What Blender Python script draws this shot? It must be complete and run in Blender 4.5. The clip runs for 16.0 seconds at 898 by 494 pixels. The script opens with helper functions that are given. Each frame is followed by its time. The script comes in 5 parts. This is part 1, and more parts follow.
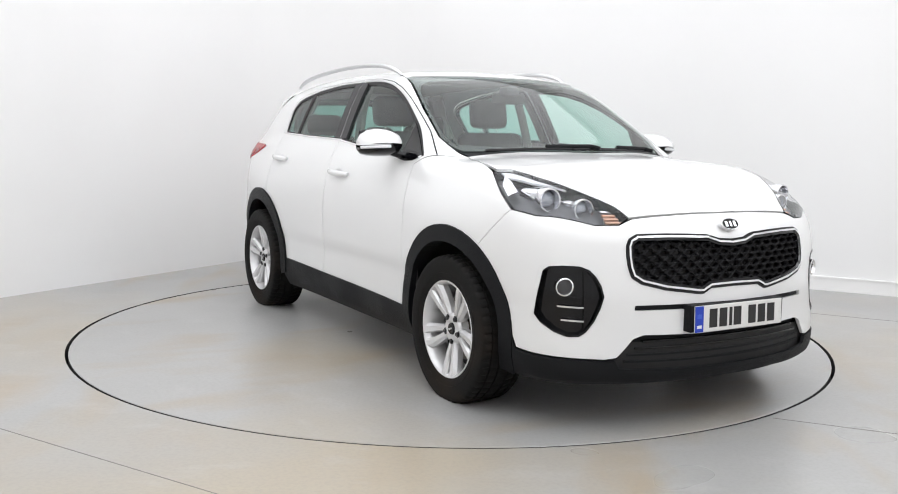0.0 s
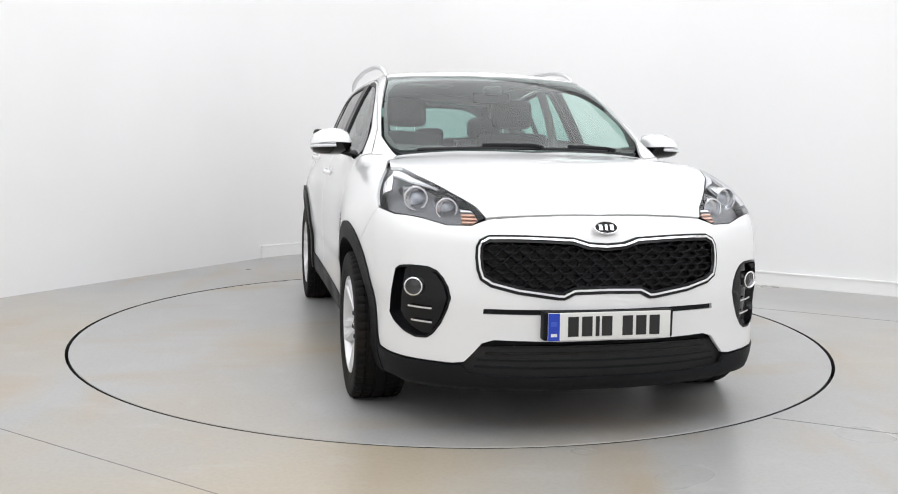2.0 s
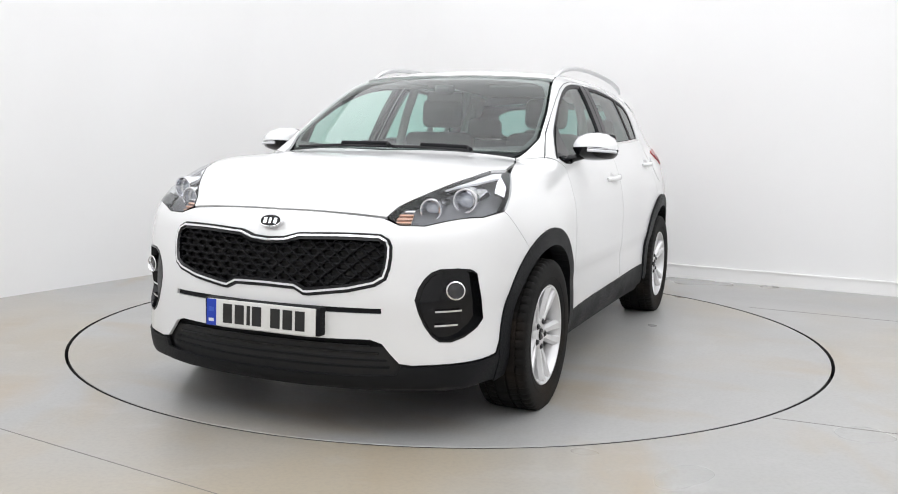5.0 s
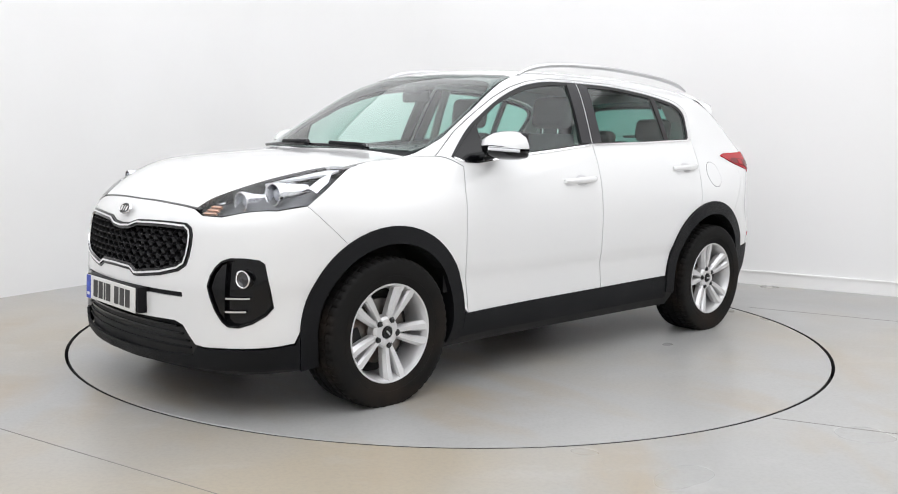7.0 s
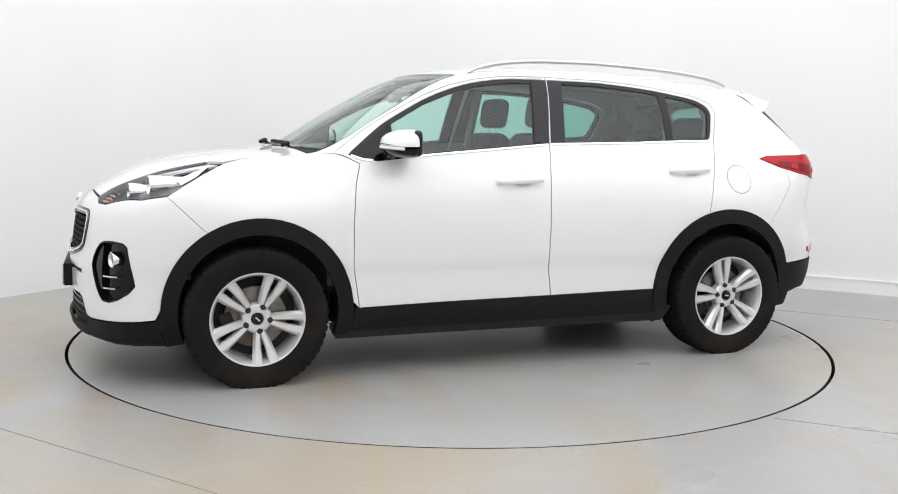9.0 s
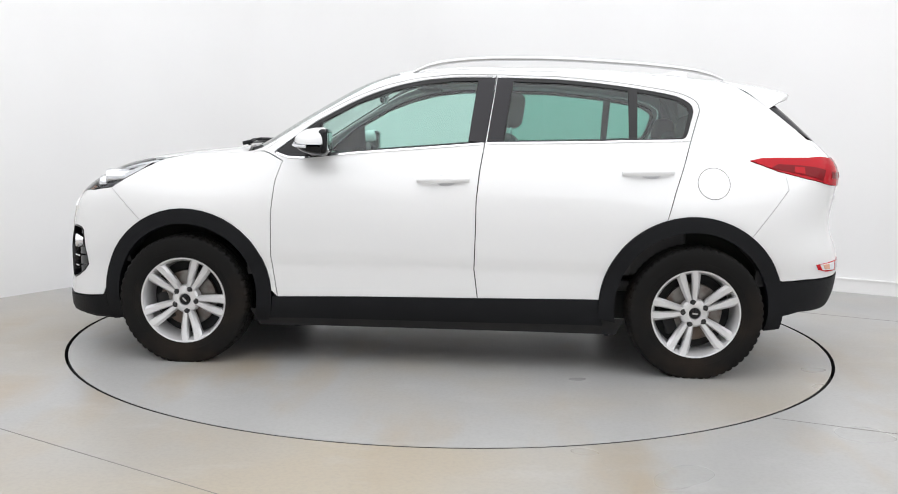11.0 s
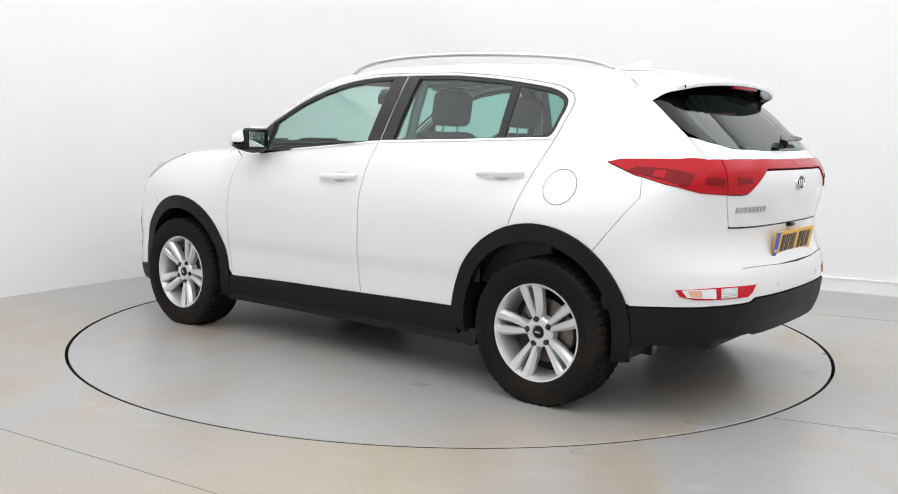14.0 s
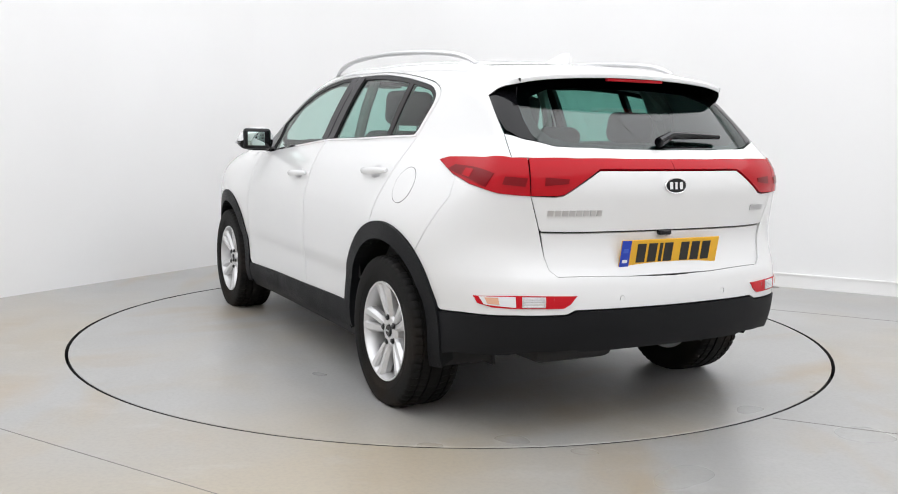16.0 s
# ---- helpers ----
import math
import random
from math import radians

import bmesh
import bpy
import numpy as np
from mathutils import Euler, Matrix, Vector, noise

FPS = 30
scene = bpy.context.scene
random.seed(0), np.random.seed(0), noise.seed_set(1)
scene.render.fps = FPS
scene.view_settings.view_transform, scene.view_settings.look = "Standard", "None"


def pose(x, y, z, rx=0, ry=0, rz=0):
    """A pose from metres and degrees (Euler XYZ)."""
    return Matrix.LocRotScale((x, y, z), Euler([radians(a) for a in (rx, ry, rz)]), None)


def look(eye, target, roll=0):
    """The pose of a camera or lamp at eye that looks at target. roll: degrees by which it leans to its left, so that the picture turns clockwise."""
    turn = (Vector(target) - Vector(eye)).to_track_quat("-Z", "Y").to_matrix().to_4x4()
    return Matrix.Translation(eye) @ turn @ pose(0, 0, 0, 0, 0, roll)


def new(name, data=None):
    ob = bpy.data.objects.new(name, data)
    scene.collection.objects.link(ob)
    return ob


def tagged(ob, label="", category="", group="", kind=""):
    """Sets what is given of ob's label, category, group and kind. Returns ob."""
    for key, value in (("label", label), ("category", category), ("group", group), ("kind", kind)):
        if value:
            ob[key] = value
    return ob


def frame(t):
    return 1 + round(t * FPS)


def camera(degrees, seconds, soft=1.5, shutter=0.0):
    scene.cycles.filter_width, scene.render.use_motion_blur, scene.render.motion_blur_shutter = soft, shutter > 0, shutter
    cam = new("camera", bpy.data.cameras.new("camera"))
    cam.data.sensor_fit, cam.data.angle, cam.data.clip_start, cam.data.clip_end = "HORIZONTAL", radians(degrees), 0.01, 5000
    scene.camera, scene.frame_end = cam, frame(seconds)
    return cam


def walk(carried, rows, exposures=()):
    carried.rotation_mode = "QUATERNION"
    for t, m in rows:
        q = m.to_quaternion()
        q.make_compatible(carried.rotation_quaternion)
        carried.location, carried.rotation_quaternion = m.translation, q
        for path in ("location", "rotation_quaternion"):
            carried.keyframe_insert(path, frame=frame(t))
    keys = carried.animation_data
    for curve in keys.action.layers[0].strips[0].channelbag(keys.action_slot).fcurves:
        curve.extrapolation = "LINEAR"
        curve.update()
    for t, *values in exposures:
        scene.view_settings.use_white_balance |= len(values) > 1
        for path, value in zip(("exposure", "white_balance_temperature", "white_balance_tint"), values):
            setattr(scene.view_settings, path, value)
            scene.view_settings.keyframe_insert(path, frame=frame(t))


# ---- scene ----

# ---------------------------------------------------------------- camera and turning
cam = camera(51.82, 16.0, soft=1.0)
EYE = (0.0, -5.774, 1.2234)
AIM = (-0.0160, -5.774 + 5.774, 1.2234 - 5.774 * math.tan(radians(6.923)))
walk(cam, [(0.0, look(EYE, AIM, 1.04)), (16.0, look(EYE, AIM, 1.04))])

# seconds and heading of the car, degrees about the turntable's axis
TURN = [(0.0, -59.75), (0.5, -61.61), (1.0, -65.29), (1.5, -70.33), (2.0, -76.65), (2.5, -82.54), (3.0, -88.81),
        (3.5, -94.66), (4.0, -100.93), (4.5, -106.75), (5.0, -113.07), (5.2, -115.48), (7.3, -140.21), (7.5, -142.52),
        (8.0, -148.52), (8.5, -154.2), (9.0, -160.1), (9.2, -162.4), (11.3, -186.56), (11.5, -188.73), (12.0, -194.79),
        (12.5, -200.46), (13.0, -206.45), (13.5, -212.08), (14.0, -218.15), (14.5, -223.84), (15.0, -229.93),
        (15.5, -235.6), (16.0, -241.76)]
AXIS = (-0.018, -0.122)      # where the turntable's axis lies in the car's plan
DISC = 2.255                 # radius of the turntable

# ---------------------------------------------------------------- light
world = bpy.data.worlds.new("world")
scene.world = world
world.use_nodes = True
world.node_tree.nodes["Background"].inputs[0].default_value = (1.0, 0.99, 0.98, 1)
world.node_tree.nodes["Background"].inputs[1].default_value = 0.05
scene.view_settings.exposure = 0.0

# ---------------------------------------------------------------- the car's skin as a smooth solid, x ahead, y to its left, z up
def curve(pts):
    """A smooth function through (x, value) pairs, as a fine table."""
    p = np.array(sorted(pts), float)
    x, y = p[:, 0], p[:, 1]
    h = np.diff(x)
    s = np.diff(y) / h
    m = np.zeros(len(x))
    m[0], m[-1] = s[0], s[-1]
    for i in range(1, len(x) - 1):
        if s[i - 1] * s[i] > 0:
            w1, w2 = 2 * h[i] + h[i - 1], h[i] + 2 * h[i - 1]
            m[i] = (w1 + w2) / (w1 / s[i - 1] + w2 / s[i])
    g = np.linspace(x[0], x[-1], 1500)
    k = np.clip(np.searchsorted(x, g) - 1, 0, len(h) - 1)
    t = (g - x[k]) / h[k]
    v = ((2 * t**3 - 3 * t**2 + 1) * y[k] + (t**3 - 2 * t**2 + t) * h[k] * m[k]
         + (-2 * t**3 + 3 * t**2) * y[k + 1] + (t**3 - t**2) * h[k] * m[k + 1])
    ker = np.ones(41) / 41
    v = np.convolve(np.pad(v, 20, mode="reflect", reflect_type="odd"), ker, "valid")
    return lambda q: np.interp(q, g, v)


SIDE = curve([(0.10, 0.80), (0.22, 0.868), (0.33, 0.902), (0.42, 0.904), (0.52, 0.905), (0.60, 0.915), (0.75, 0.917),
              (0.88, 0.909), (0.96, 0.892), (1.05, 0.862), (1.13, 0.822), (1.20, 0.782), (1.30, 0.738), (1.42, 0.680),
              (1.52, 0.622), (1.60, 0.560), (1.75, 0.42)])
FRONT = curve([(0.08, 2.02), (0.17, 2.12), (0.24, 2.20), (0.32, 2.205), (0.45, 2.20), (0.55, 2.20), (0.65, 2.19),
               (0.75, 2.175), (0.83, 2.155), (0.89, 2.12), (0.95, 2.06), (1.02, 1.95), (1.10, 1.78), (1.3, 1.2), (1.8, 0.2)])
REAR = curve([(0.12, -1.95), (0.25, -2.09), (0.35, -2.16), (0.45, -2.195), (0.56, -2.205), (0.66, -2.195), (0.70, -2.175),
              (0.80, -2.152), (0.92, -2.168), (1.02, -2.183), (1.09, -2.172), (1.14, -2.135), (1.19, -2.085), (1.30, -1.965), (1.38, -1.872),
              (1.46, -1.775), (1.56, -1.65), (1.8, -1.35)])
TOP = curve([(-2.6, 1.30), (-1.95, 1.475), (-1.7, 1.525), (-1.4, 1.572), (-1.0, 1.604), (-0.6, 1.618), (-0.2, 1.618),
             (0.1, 1.605), (0.3, 1.578), (0.45, 1.533), (0.7, 1.402), (0.95, 1.252), (1.10, 1.160), (1.18, 1.142), (1.3, 1.130),
             (1.5, 1.108), (1.7, 1.075), (1.9, 1.028), (2.05, 0.97), (2.3, 0.82)])


def smax(a, b, k):
    h = np.maximum(k - np.abs(a - b), 0) / k
    return np.maximum(a, b) + h * h * k / 4


def step(q, a, b):
    t = np.clip((q - a) / (b - a), 0, 1)
    return t * t * (3 - 2 * t)


def skin(p):
    """Below nought inside the body, about metres."""
    x, y, z = p[:, 0], np.abs(p[:, 1]), p[:, 2]
    low = step(z, 1.25, 0.95)
    taper = low * (0.078 * np.maximum(x - 0.95, 0) ** 2 + 0.075 * np.maximum(-x - 1.0, 0) ** 2)
    taper = taper + (1 - low) * (0.05 * np.maximum(x - 0.2, 0) ** 2 + 0.062 * np.maximum(-x - 0.7, 0) ** 2)
    flare = 0.036 * np.exp(-(((x - 1.335) / 0.42) ** 2)) * step(z, 1.05, 0.8) + 0.026 * np.exp(-(((x + 1.335) / 0.42) ** 2)) * step(z, 1.05, 0.8)
    side = y - (SIDE(z) - taper + flare)
    wrap = 0.19 * y * y * step(x, -0.2, 0.5) * step(x, 1.5, 1.0)
    top = (z - TOP(x + wrap) + 0.10 * y * y * step(x, 1.3, 0.9) + 0.05 * y * y * step(x, 0.9, 1.3)) * np.where(x > 0.4, 0.88, 0.98)
    front = (x - FRONT(z) + 0.26 * y**2 + 0.17 * y**4) * 0.96
    back = (REAR(z) + 0.09 * y**2 + 0.33 * y**4 - x) * step(z, 1.7, 0.9) ** 0.1
    k = 0.05 + 0.10 * step(z, 1.2, 0.9)
    f = smax(side, front, 0.11)
    f = smax(f, back, k)
    return smax(f, top, 0.05 + 0.09 * step(x, 1.2, 2.0) + 0.04 * step(x, 0.0, -0.5))


def normals(p, e=0.006):
    g = np.stack([skin(p + d) - skin(p - d) for d in np.eye(3) * e], 1)
    return g / np.linalg.norm(g, axis=1)[:, None]


def cast(o, d, far=3.0, n=140):
    """Where rays from the points o along d meet the skin; nan where they miss."""
    o, d = np.asarray(o, float), np.asarray(d, float)
    lo = np.zeros(len(o))
    hi = np.full(len(o), np.nan)
    for s in np.linspace(0, far, n):
        inside = skin(o + d * s) < 0
        hi = np.where(np.isnan(hi) & inside, s, hi)
    lo = hi - far / (n - 1)
    for _ in range(22):
        mid = (lo + hi) / 2
        inside = skin(o + d * np.nan_to_num(mid)[:, None]) < 0
        hi, lo = np.where(inside, mid, hi), np.where(inside, lo, mid)
    return o + d * hi[:, None]

# ---------------------------------------------------------------- materials
def material(name, color, rough=0.5, metal=0.0, coat=0.0, spec=0.5):
    m = bpy.data.materials.new(name)
    m.use_nodes = True
    b = m.node_tree.nodes["Principled BSDF"]
    b.inputs["Base Color"].default_value = (*color, 1)
    b.inputs["Roughness"].default_value = rough
    b.inputs["Metallic"].default_value = metal
    b.inputs["Coat Weight"].default_value = coat
    b.inputs["Coat Roughness"].default_value = 0.04
    b.inputs["Specular IOR Level"].default_value = spec
    return m


def vary(m, scale, amount, other, bump=0.0, bump_scale=None, rough=None, detail=4.0, lo=0.4, hi=0.65):
    """Blends the base colour towards another over noise, with relief and uneven gloss."""
    nt = m.node_tree
    b = nt.nodes["Principled BSDF"]
    co = nt.nodes.new("ShaderNodeTexCoord")
    n = nt.nodes.new("ShaderNodeTexNoise")
    n.inputs["Scale"].default_value, n.inputs["Detail"].default_value = scale, detail
    nt.links.new(co.outputs["Object"], n.inputs["Vector"])
    r = nt.nodes.new("ShaderNodeMapRange")
    r.inputs[1].default_value, r.inputs[2].default_value, r.inputs[4].default_value = lo, hi, amount
    nt.links.new(n.outputs["Fac"], r.inputs[0])
    x = nt.nodes.new("ShaderNodeMix")
    x.data_type = "RGBA"
    x.inputs[6].default_value = b.inputs["Base Color"].default_value
    x.inputs[7].default_value = (*other, 1)
    if b.inputs["Base Color"].is_linked:
        nt.links.new(b.inputs["Base Color"].links[0].from_socket, x.inputs[6])
    nt.links.new(r.outputs[0], x.inputs[0])
    nt.links.new(x.outputs[2], b.inputs["Base Color"])
    if rough is not None:
        q = nt.nodes.new("ShaderNodeMapRange")
        q.inputs[1].default_value, q.inputs[2].default_value = lo, hi
        q.inputs[3].default_value, q.inputs[4].default_value = b.inputs["Roughness"].default_value, rough
        nt.links.new(n.outputs["Fac"], q.inputs[0])
        nt.links.new(q.outputs[0], b.inputs["Roughness"])
    if bump:
        k = nt.nodes.new("ShaderNodeTexNoise")
        k.inputs["Scale"].default_value, k.inputs["Detail"].default_value = bump_scale or scale * 6, 3
        nt.links.new(co.outputs["Object"], k.inputs["Vector"])
        u = nt.nodes.new("ShaderNodeBump")
        u.inputs["Strength"].default_value, u.inputs["Distance"].default_value = bump, 0.004
        nt.links.new(k.outputs["Fac"], u.inputs["Height"])
        nt.links.new(u.outputs[0], b.inputs["Normal"])
    return m


def glass(name, tint, ior=1.5, gloss=0.0):
    """A thin tinted sheet: it lets tinted light through and mirrors by angle."""
    m = bpy.data.materials.new(name)
    m.use_nodes = True
    nt = m.node_tree
    nt.nodes.remove(nt.nodes["Principled BSDF"])
    t = nt.nodes.new("ShaderNodeBsdfTransparent")
    t.inputs[0].default_value = (*tint, 1)
    g = nt.nodes.new("ShaderNodeBsdfGlossy")
    g.inputs["Roughness"].default_value = gloss
    w = nt.nodes.new("ShaderNodeLayerWeight")
    w.inputs[0].default_value = 0.5
    s = nt.nodes.new("ShaderNodeMath")
    s.operation = "POWER"
    s.inputs[1].default_value = 5.0
    nt.links.new(w.outputs["Facing"], s.inputs[0])
    f = nt.nodes.new("ShaderNodeMath")
    f.operation = "MULTIPLY_ADD"
    base = ((ior - 1) / (ior + 1)) ** 2 * 1.15
    f.inputs[1].default_value, f.inputs[2].default_value = 1 - base, base
    nt.links.new(s.outputs[0], f.inputs[0])
    x = nt.nodes.new("ShaderNodeMixShader")
    for a, b in ((f.outputs[0], x.inputs[0]), (t.outputs[0], x.inputs[1]), (g.outputs[0], x.inputs[2]),
                 (x.outputs[0], nt.nodes["Material Output"].inputs[0])):
        nt.links.new(a, b)
    return m


PAINT = vary(material("white_paint", (0.75, 0.75, 0.75), 0.32, 0, 1.0), 1.3, 0.5, (0.725, 0.73, 0.735), 0.015, 900)
PLASTIC = vary(material("grained_black_plastic", (0.006, 0.0064, 0.0078), 0.46, 0, 0, 0.17), 3, 0.6, (0.010, 0.0105, 0.012), 0.25, 700, 0.62)
PIANO = material("gloss_black", (0.004, 0.004, 0.005), 0.10, 0, 0.10, 0.28)
DULL = vary(material("dull_black", (0.008, 0.008, 0.009), 0.7), 6, 0.5, (0.02, 0.018, 0.016))
PILLAR = material("satin_black_film", (0.014, 0.013, 0.016), 0.38, 0, 0, 0.35)
CHROME = material("chrome", (0.86, 0.86, 0.87), 0.10, 1.0)
SATIN = material("satin_silver", (0.62, 0.62, 0.63), 0.28, 1.0)
ALLOY = vary(material("painted_alloy", (0.70, 0.70, 0.71), 0.30, 0.5, 0.5), 9, 0.5, (0.62, 0.61, 0.60), 0, None, 0.38)
STEEL = vary(material("brake_steel", (0.22, 0.21, 0.20), 0.40, 0.9), 14, 0.8, (0.12, 0.085, 0.065), 0.1, 120, 0.5)
RUBBER = vary(material("tyre_rubber", (0.0065, 0.0062, 0.006), 0.70, 0, 0, 0.16), 5, 0.8, (0.022, 0.0165, 0.0125), 0.2, 260, 0.85, lo=0.46, hi=0.72)
SCREEN = glass("windscreen_glass", (0.78, 0.90, 0.86), 1.72)
DOORGLASS = glass("door_glass", (0.66, 0.88, 0.82), 1.65)
PRIVACY = glass("rear_glass", (0.38, 0.66, 0.59), 1.65)
# rear window tint, deepened to stand for the dark spoiler mirrored in it
TAILGLASS = glass("tailgate_glass", (0.30, 0.50, 0.46), 1.85)
LENS = glass("clear_lens", (0.94, 0.95, 0.96), 1.45)
REDLENS = material("red_lens", (0.41, 0.004, 0.011), 0.16, 0, 0.0, 0.22)
REDDEEP = material("dark_red_lens", (0.18, 0.002, 0.006), 0.16, 0, 0.0, 0.2)
REDFRAME = material("red_reflector", (0.50, 0.006, 0.014), 0.2, 0, 0.0, 0.25)
AMBER = material("amber_lens", (0.72, 0.40, 0.27), 0.25, 0, 0.5)
LAMPBOWL = material("lamp_reflector", (0.80, 0.80, 0.82), 0.14, 1.0)
LAMPDARK = material("lamp_bezel", (0.13, 0.13, 0.14), 0.38, 0.3)
FOGGLASS = material("fog_glass", (0.03, 0.03, 0.033), 0.12, 0, 0.5)
MESHBLACK = material("grille_black", (0.009, 0.009, 0.010), 0.45, 0, 0, 0.16)
LAMPGLASS = material("lamp_projector", (0.50, 0.52, 0.58), 0.08, 0.3, 1.0)
FABRIC = vary(material("seat_fabric", (0.050, 0.050, 0.053), 0.9), 30, 0.5, (0.075, 0.075, 0.078), 0.3, 500)
LINING = vary(material("cabin_lining", (0.38, 0.37, 0.35), 0.9), 12, 0.4, (0.32, 0.31, 0.29), 0.1, 300)
TRIM = vary(material("cabin_trim", (0.045, 0.045, 0.047), 0.6), 9, 0.5, (0.065, 0.064, 0.063), 0.1, 300)
PLATEWHITE = vary(material("white_plate", (0.72, 0.72, 0.70), 0.35, 0, 0.3), 14, 0.4, (0.62, 0.61, 0.58))
PLATEYELLOW = vary(material("yellow_plate", (0.78, 0.42, 0.012), 0.35, 0, 0.3), 14, 0.4, (0.66, 0.35, 0.015))
PLATEBLUE = material("blue_band", (0.010, 0.045, 0.42), 0.35)
INK = material("black_ink", (0.010, 0.010, 0.010), 0.4)
PALE = material("pale_ink", (0.75, 0.76, 0.78), 0.4)
NUT = material("dark_nut", (0.035, 0.035, 0.036), 0.4, 0.5)
SEAL = material("dark_rubber_seal", (0.010, 0.010, 0.011), 0.6)


# ---------------------------------------------------------------- building helpers
def mesh_from(name, verts, faces, mat, smooth=False):
    me = bpy.data.meshes.new(name)
    me.from_pydata([tuple(v) for v in verts], [], [tuple(f) for f in faces])
    me.materials.append(mat)
    if smooth:
        me.polygons.foreach_set("use_smooth", [True] * len(me.polygons))
    me.update()
    return me


def child(name, me, parent, label=""):
    ob = new(name, me)
    ob.parent = parent
    if label:
        ob["label"] = label
    return ob


def part(name, bm, mat, parent, label="", smooth=True, angle=35):
    me = bpy.data.meshes.new(name)
    bmesh.ops.recalc_face_normals(bm, faces=bm.faces)
    if smooth:
        for f in bm.faces:
            f.smooth = True
        for e in bm.edges:
            if len(e.link_faces) == 2 and e.calc_face_angle(0) > radians(angle):
                e.smooth = False
    bm.to_mesh(me)
    bm.free()
    me.materials.append(mat)
    return child(name, me, parent, label)


def hull_box(bm, a, b, m=None, bevel=0.0, seg=2):
    """A box between two corners, moved by m, with rounded edges."""
    r = bmesh.ops.create_cube(bm, size=1)
    vs = r["verts"]
    for v in vs:
        v.co = [(a[i] + b[i]) / 2 + v.co[i] * (b[i] - a[i]) for i in range(3)]
    if bevel:
        es = list({e for v in vs for e in v.link_edges})
        out = bmesh.ops.bevel(bm, geom=es, offset=bevel, segments=seg, affect="EDGES", profile=0.5)
        vs = list({v for f in out["faces"] for v in f.verts} | {v for v in vs if v.is_valid})
    if m is not None:
        bmesh.ops.transform(bm, matrix=m, verts=vs)
    return vs


def lathe(bm, prof, n, m=None):
    """A ring of revolution about y from (radius, y) pairs, closed if the profile closes."""
    rows = []
    for i in range(n):
        a = 2 * math.pi * i / n
        rows.append([bm.verts.new((r * math.cos(a), y, r * math.sin(a))) for r, y in prof])
    for i in range(n):
        p, q = rows[i], rows[(i + 1) % n]
        for j in range(len(prof) - 1):
            bm.faces.new((p[j], p[j + 1], q[j + 1], q[j]))
    if m is not None:
        bmesh.ops.transform(bm, matrix=m, verts=[v for r in rows for v in r])
    return rows


def tube(bm, pts, r, n=8, flat=1.0):
    """A bar along a line of points."""
    rings = []
    pts = [Vector(p) for p in pts]
    for i, p in enumerate(pts):
        d = (pts[min(i + 1, len(pts) - 1)] - pts[max(i - 1, 0)]).normalized()
        s = d.cross(Vector((0, 0, 1)))
        s = s.normalized() if s.length > 1e-4 else Vector((1, 0, 0))
        u = s.cross(d)
        rr = r(i / (len(pts) - 1)) if callable(r) else r
        rings.append([bm.verts.new(p + s * rr * math.cos(2 * math.pi * k / n) + u * rr * flat * math.sin(2 * math.pi * k / n)) for k in range(n)])
    for a, b in zip(rings, rings[1:]):
        for k in range(n):
            bm.faces.new((a[k], a[(k + 1) % n], b[(k + 1) % n], b[k]))
    bm.faces.new(rings[0][::-1])
    bm.faces.new(rings[-1])
    return rings


def spline(pts, closed=True, ds=0.02, corner=None):
    """Dense points along a line; corners (indices) stay sharp, the rest is rounded (None: all sharp)."""
    p = np.array(pts, float)
    n = len(p)
    out = []
    last = n if closed else n - 1
    for i in range(last):
        a, b = p[i], p[(i + 1) % n]
        k = max(1, int(np.ceil(np.linalg.norm(b - a) / ds)))
        t = np.arange(k)[:, None] / k
        if corner is None:
            out.append(a + (b - a) * t)
            continue
        ma = (b - p[i - 1]) / 2
        mb = (p[(i + 2) % n] - a) / 2
        if i in corner or (not closed and i == 0):
            ma = b - a
        if (i + 1) % n in corner or (not closed and i == n - 2):
            mb = b - a
        la = np.linalg.norm(b - a)
        ma = ma * min(1, la / (np.linalg.norm(ma) + 1e-9))
        mb = mb * min(1, la / (np.linalg.norm(mb) + 1e-9))
        out.append((2 * t**3 - 3 * t**2 + 1) * a + (t**3 - 2 * t**2 + t) * ma + (-2 * t**3 + 3 * t**2) * b + (t**3 - t**2) * mb)
    if not closed:
        out.append(p[-1:])
    return np.concatenate(out)


def side(pts):
    """(x, z) seen from the car's left, laid on the skin."""
    p = np.array(pts, float)
    return cast(np.stack([p[:, 0], np.full(len(p), 1.3), p[:, 1]], 1), np.array([0, -1.0, 0]), 1.3, 90)


def nose(pts):
    p = np.array(pts, float)
    return cast(np.stack([np.full(len(p), 2.6), p[:, 0], p[:, 1]], 1), np.array([-1.0, 0, 0]), 1.8, 120)


def tail(pts):
    p = np.array(pts, float)
    return cast(np.stack([np.full(len(p), -2.6), p[:, 0], p[:, 1]], 1), np.array([1.0, 0, 0]), 1.8, 120)


def inside(poly, q):
    x, y = q[:, 0][:, None], q[:, 1][:, None]
    a, b = poly, np.roll(poly, -1, 0)
    cross = ((a[:, 1] > y) != (b[:, 1] > y)) & (x < (b[:, 0] - a[:, 0]) * (y - a[:, 1]) / (b[:, 1] - a[:, 1] + 1e-12) + a[:, 0])
    return cross.sum(1) % 2 == 1


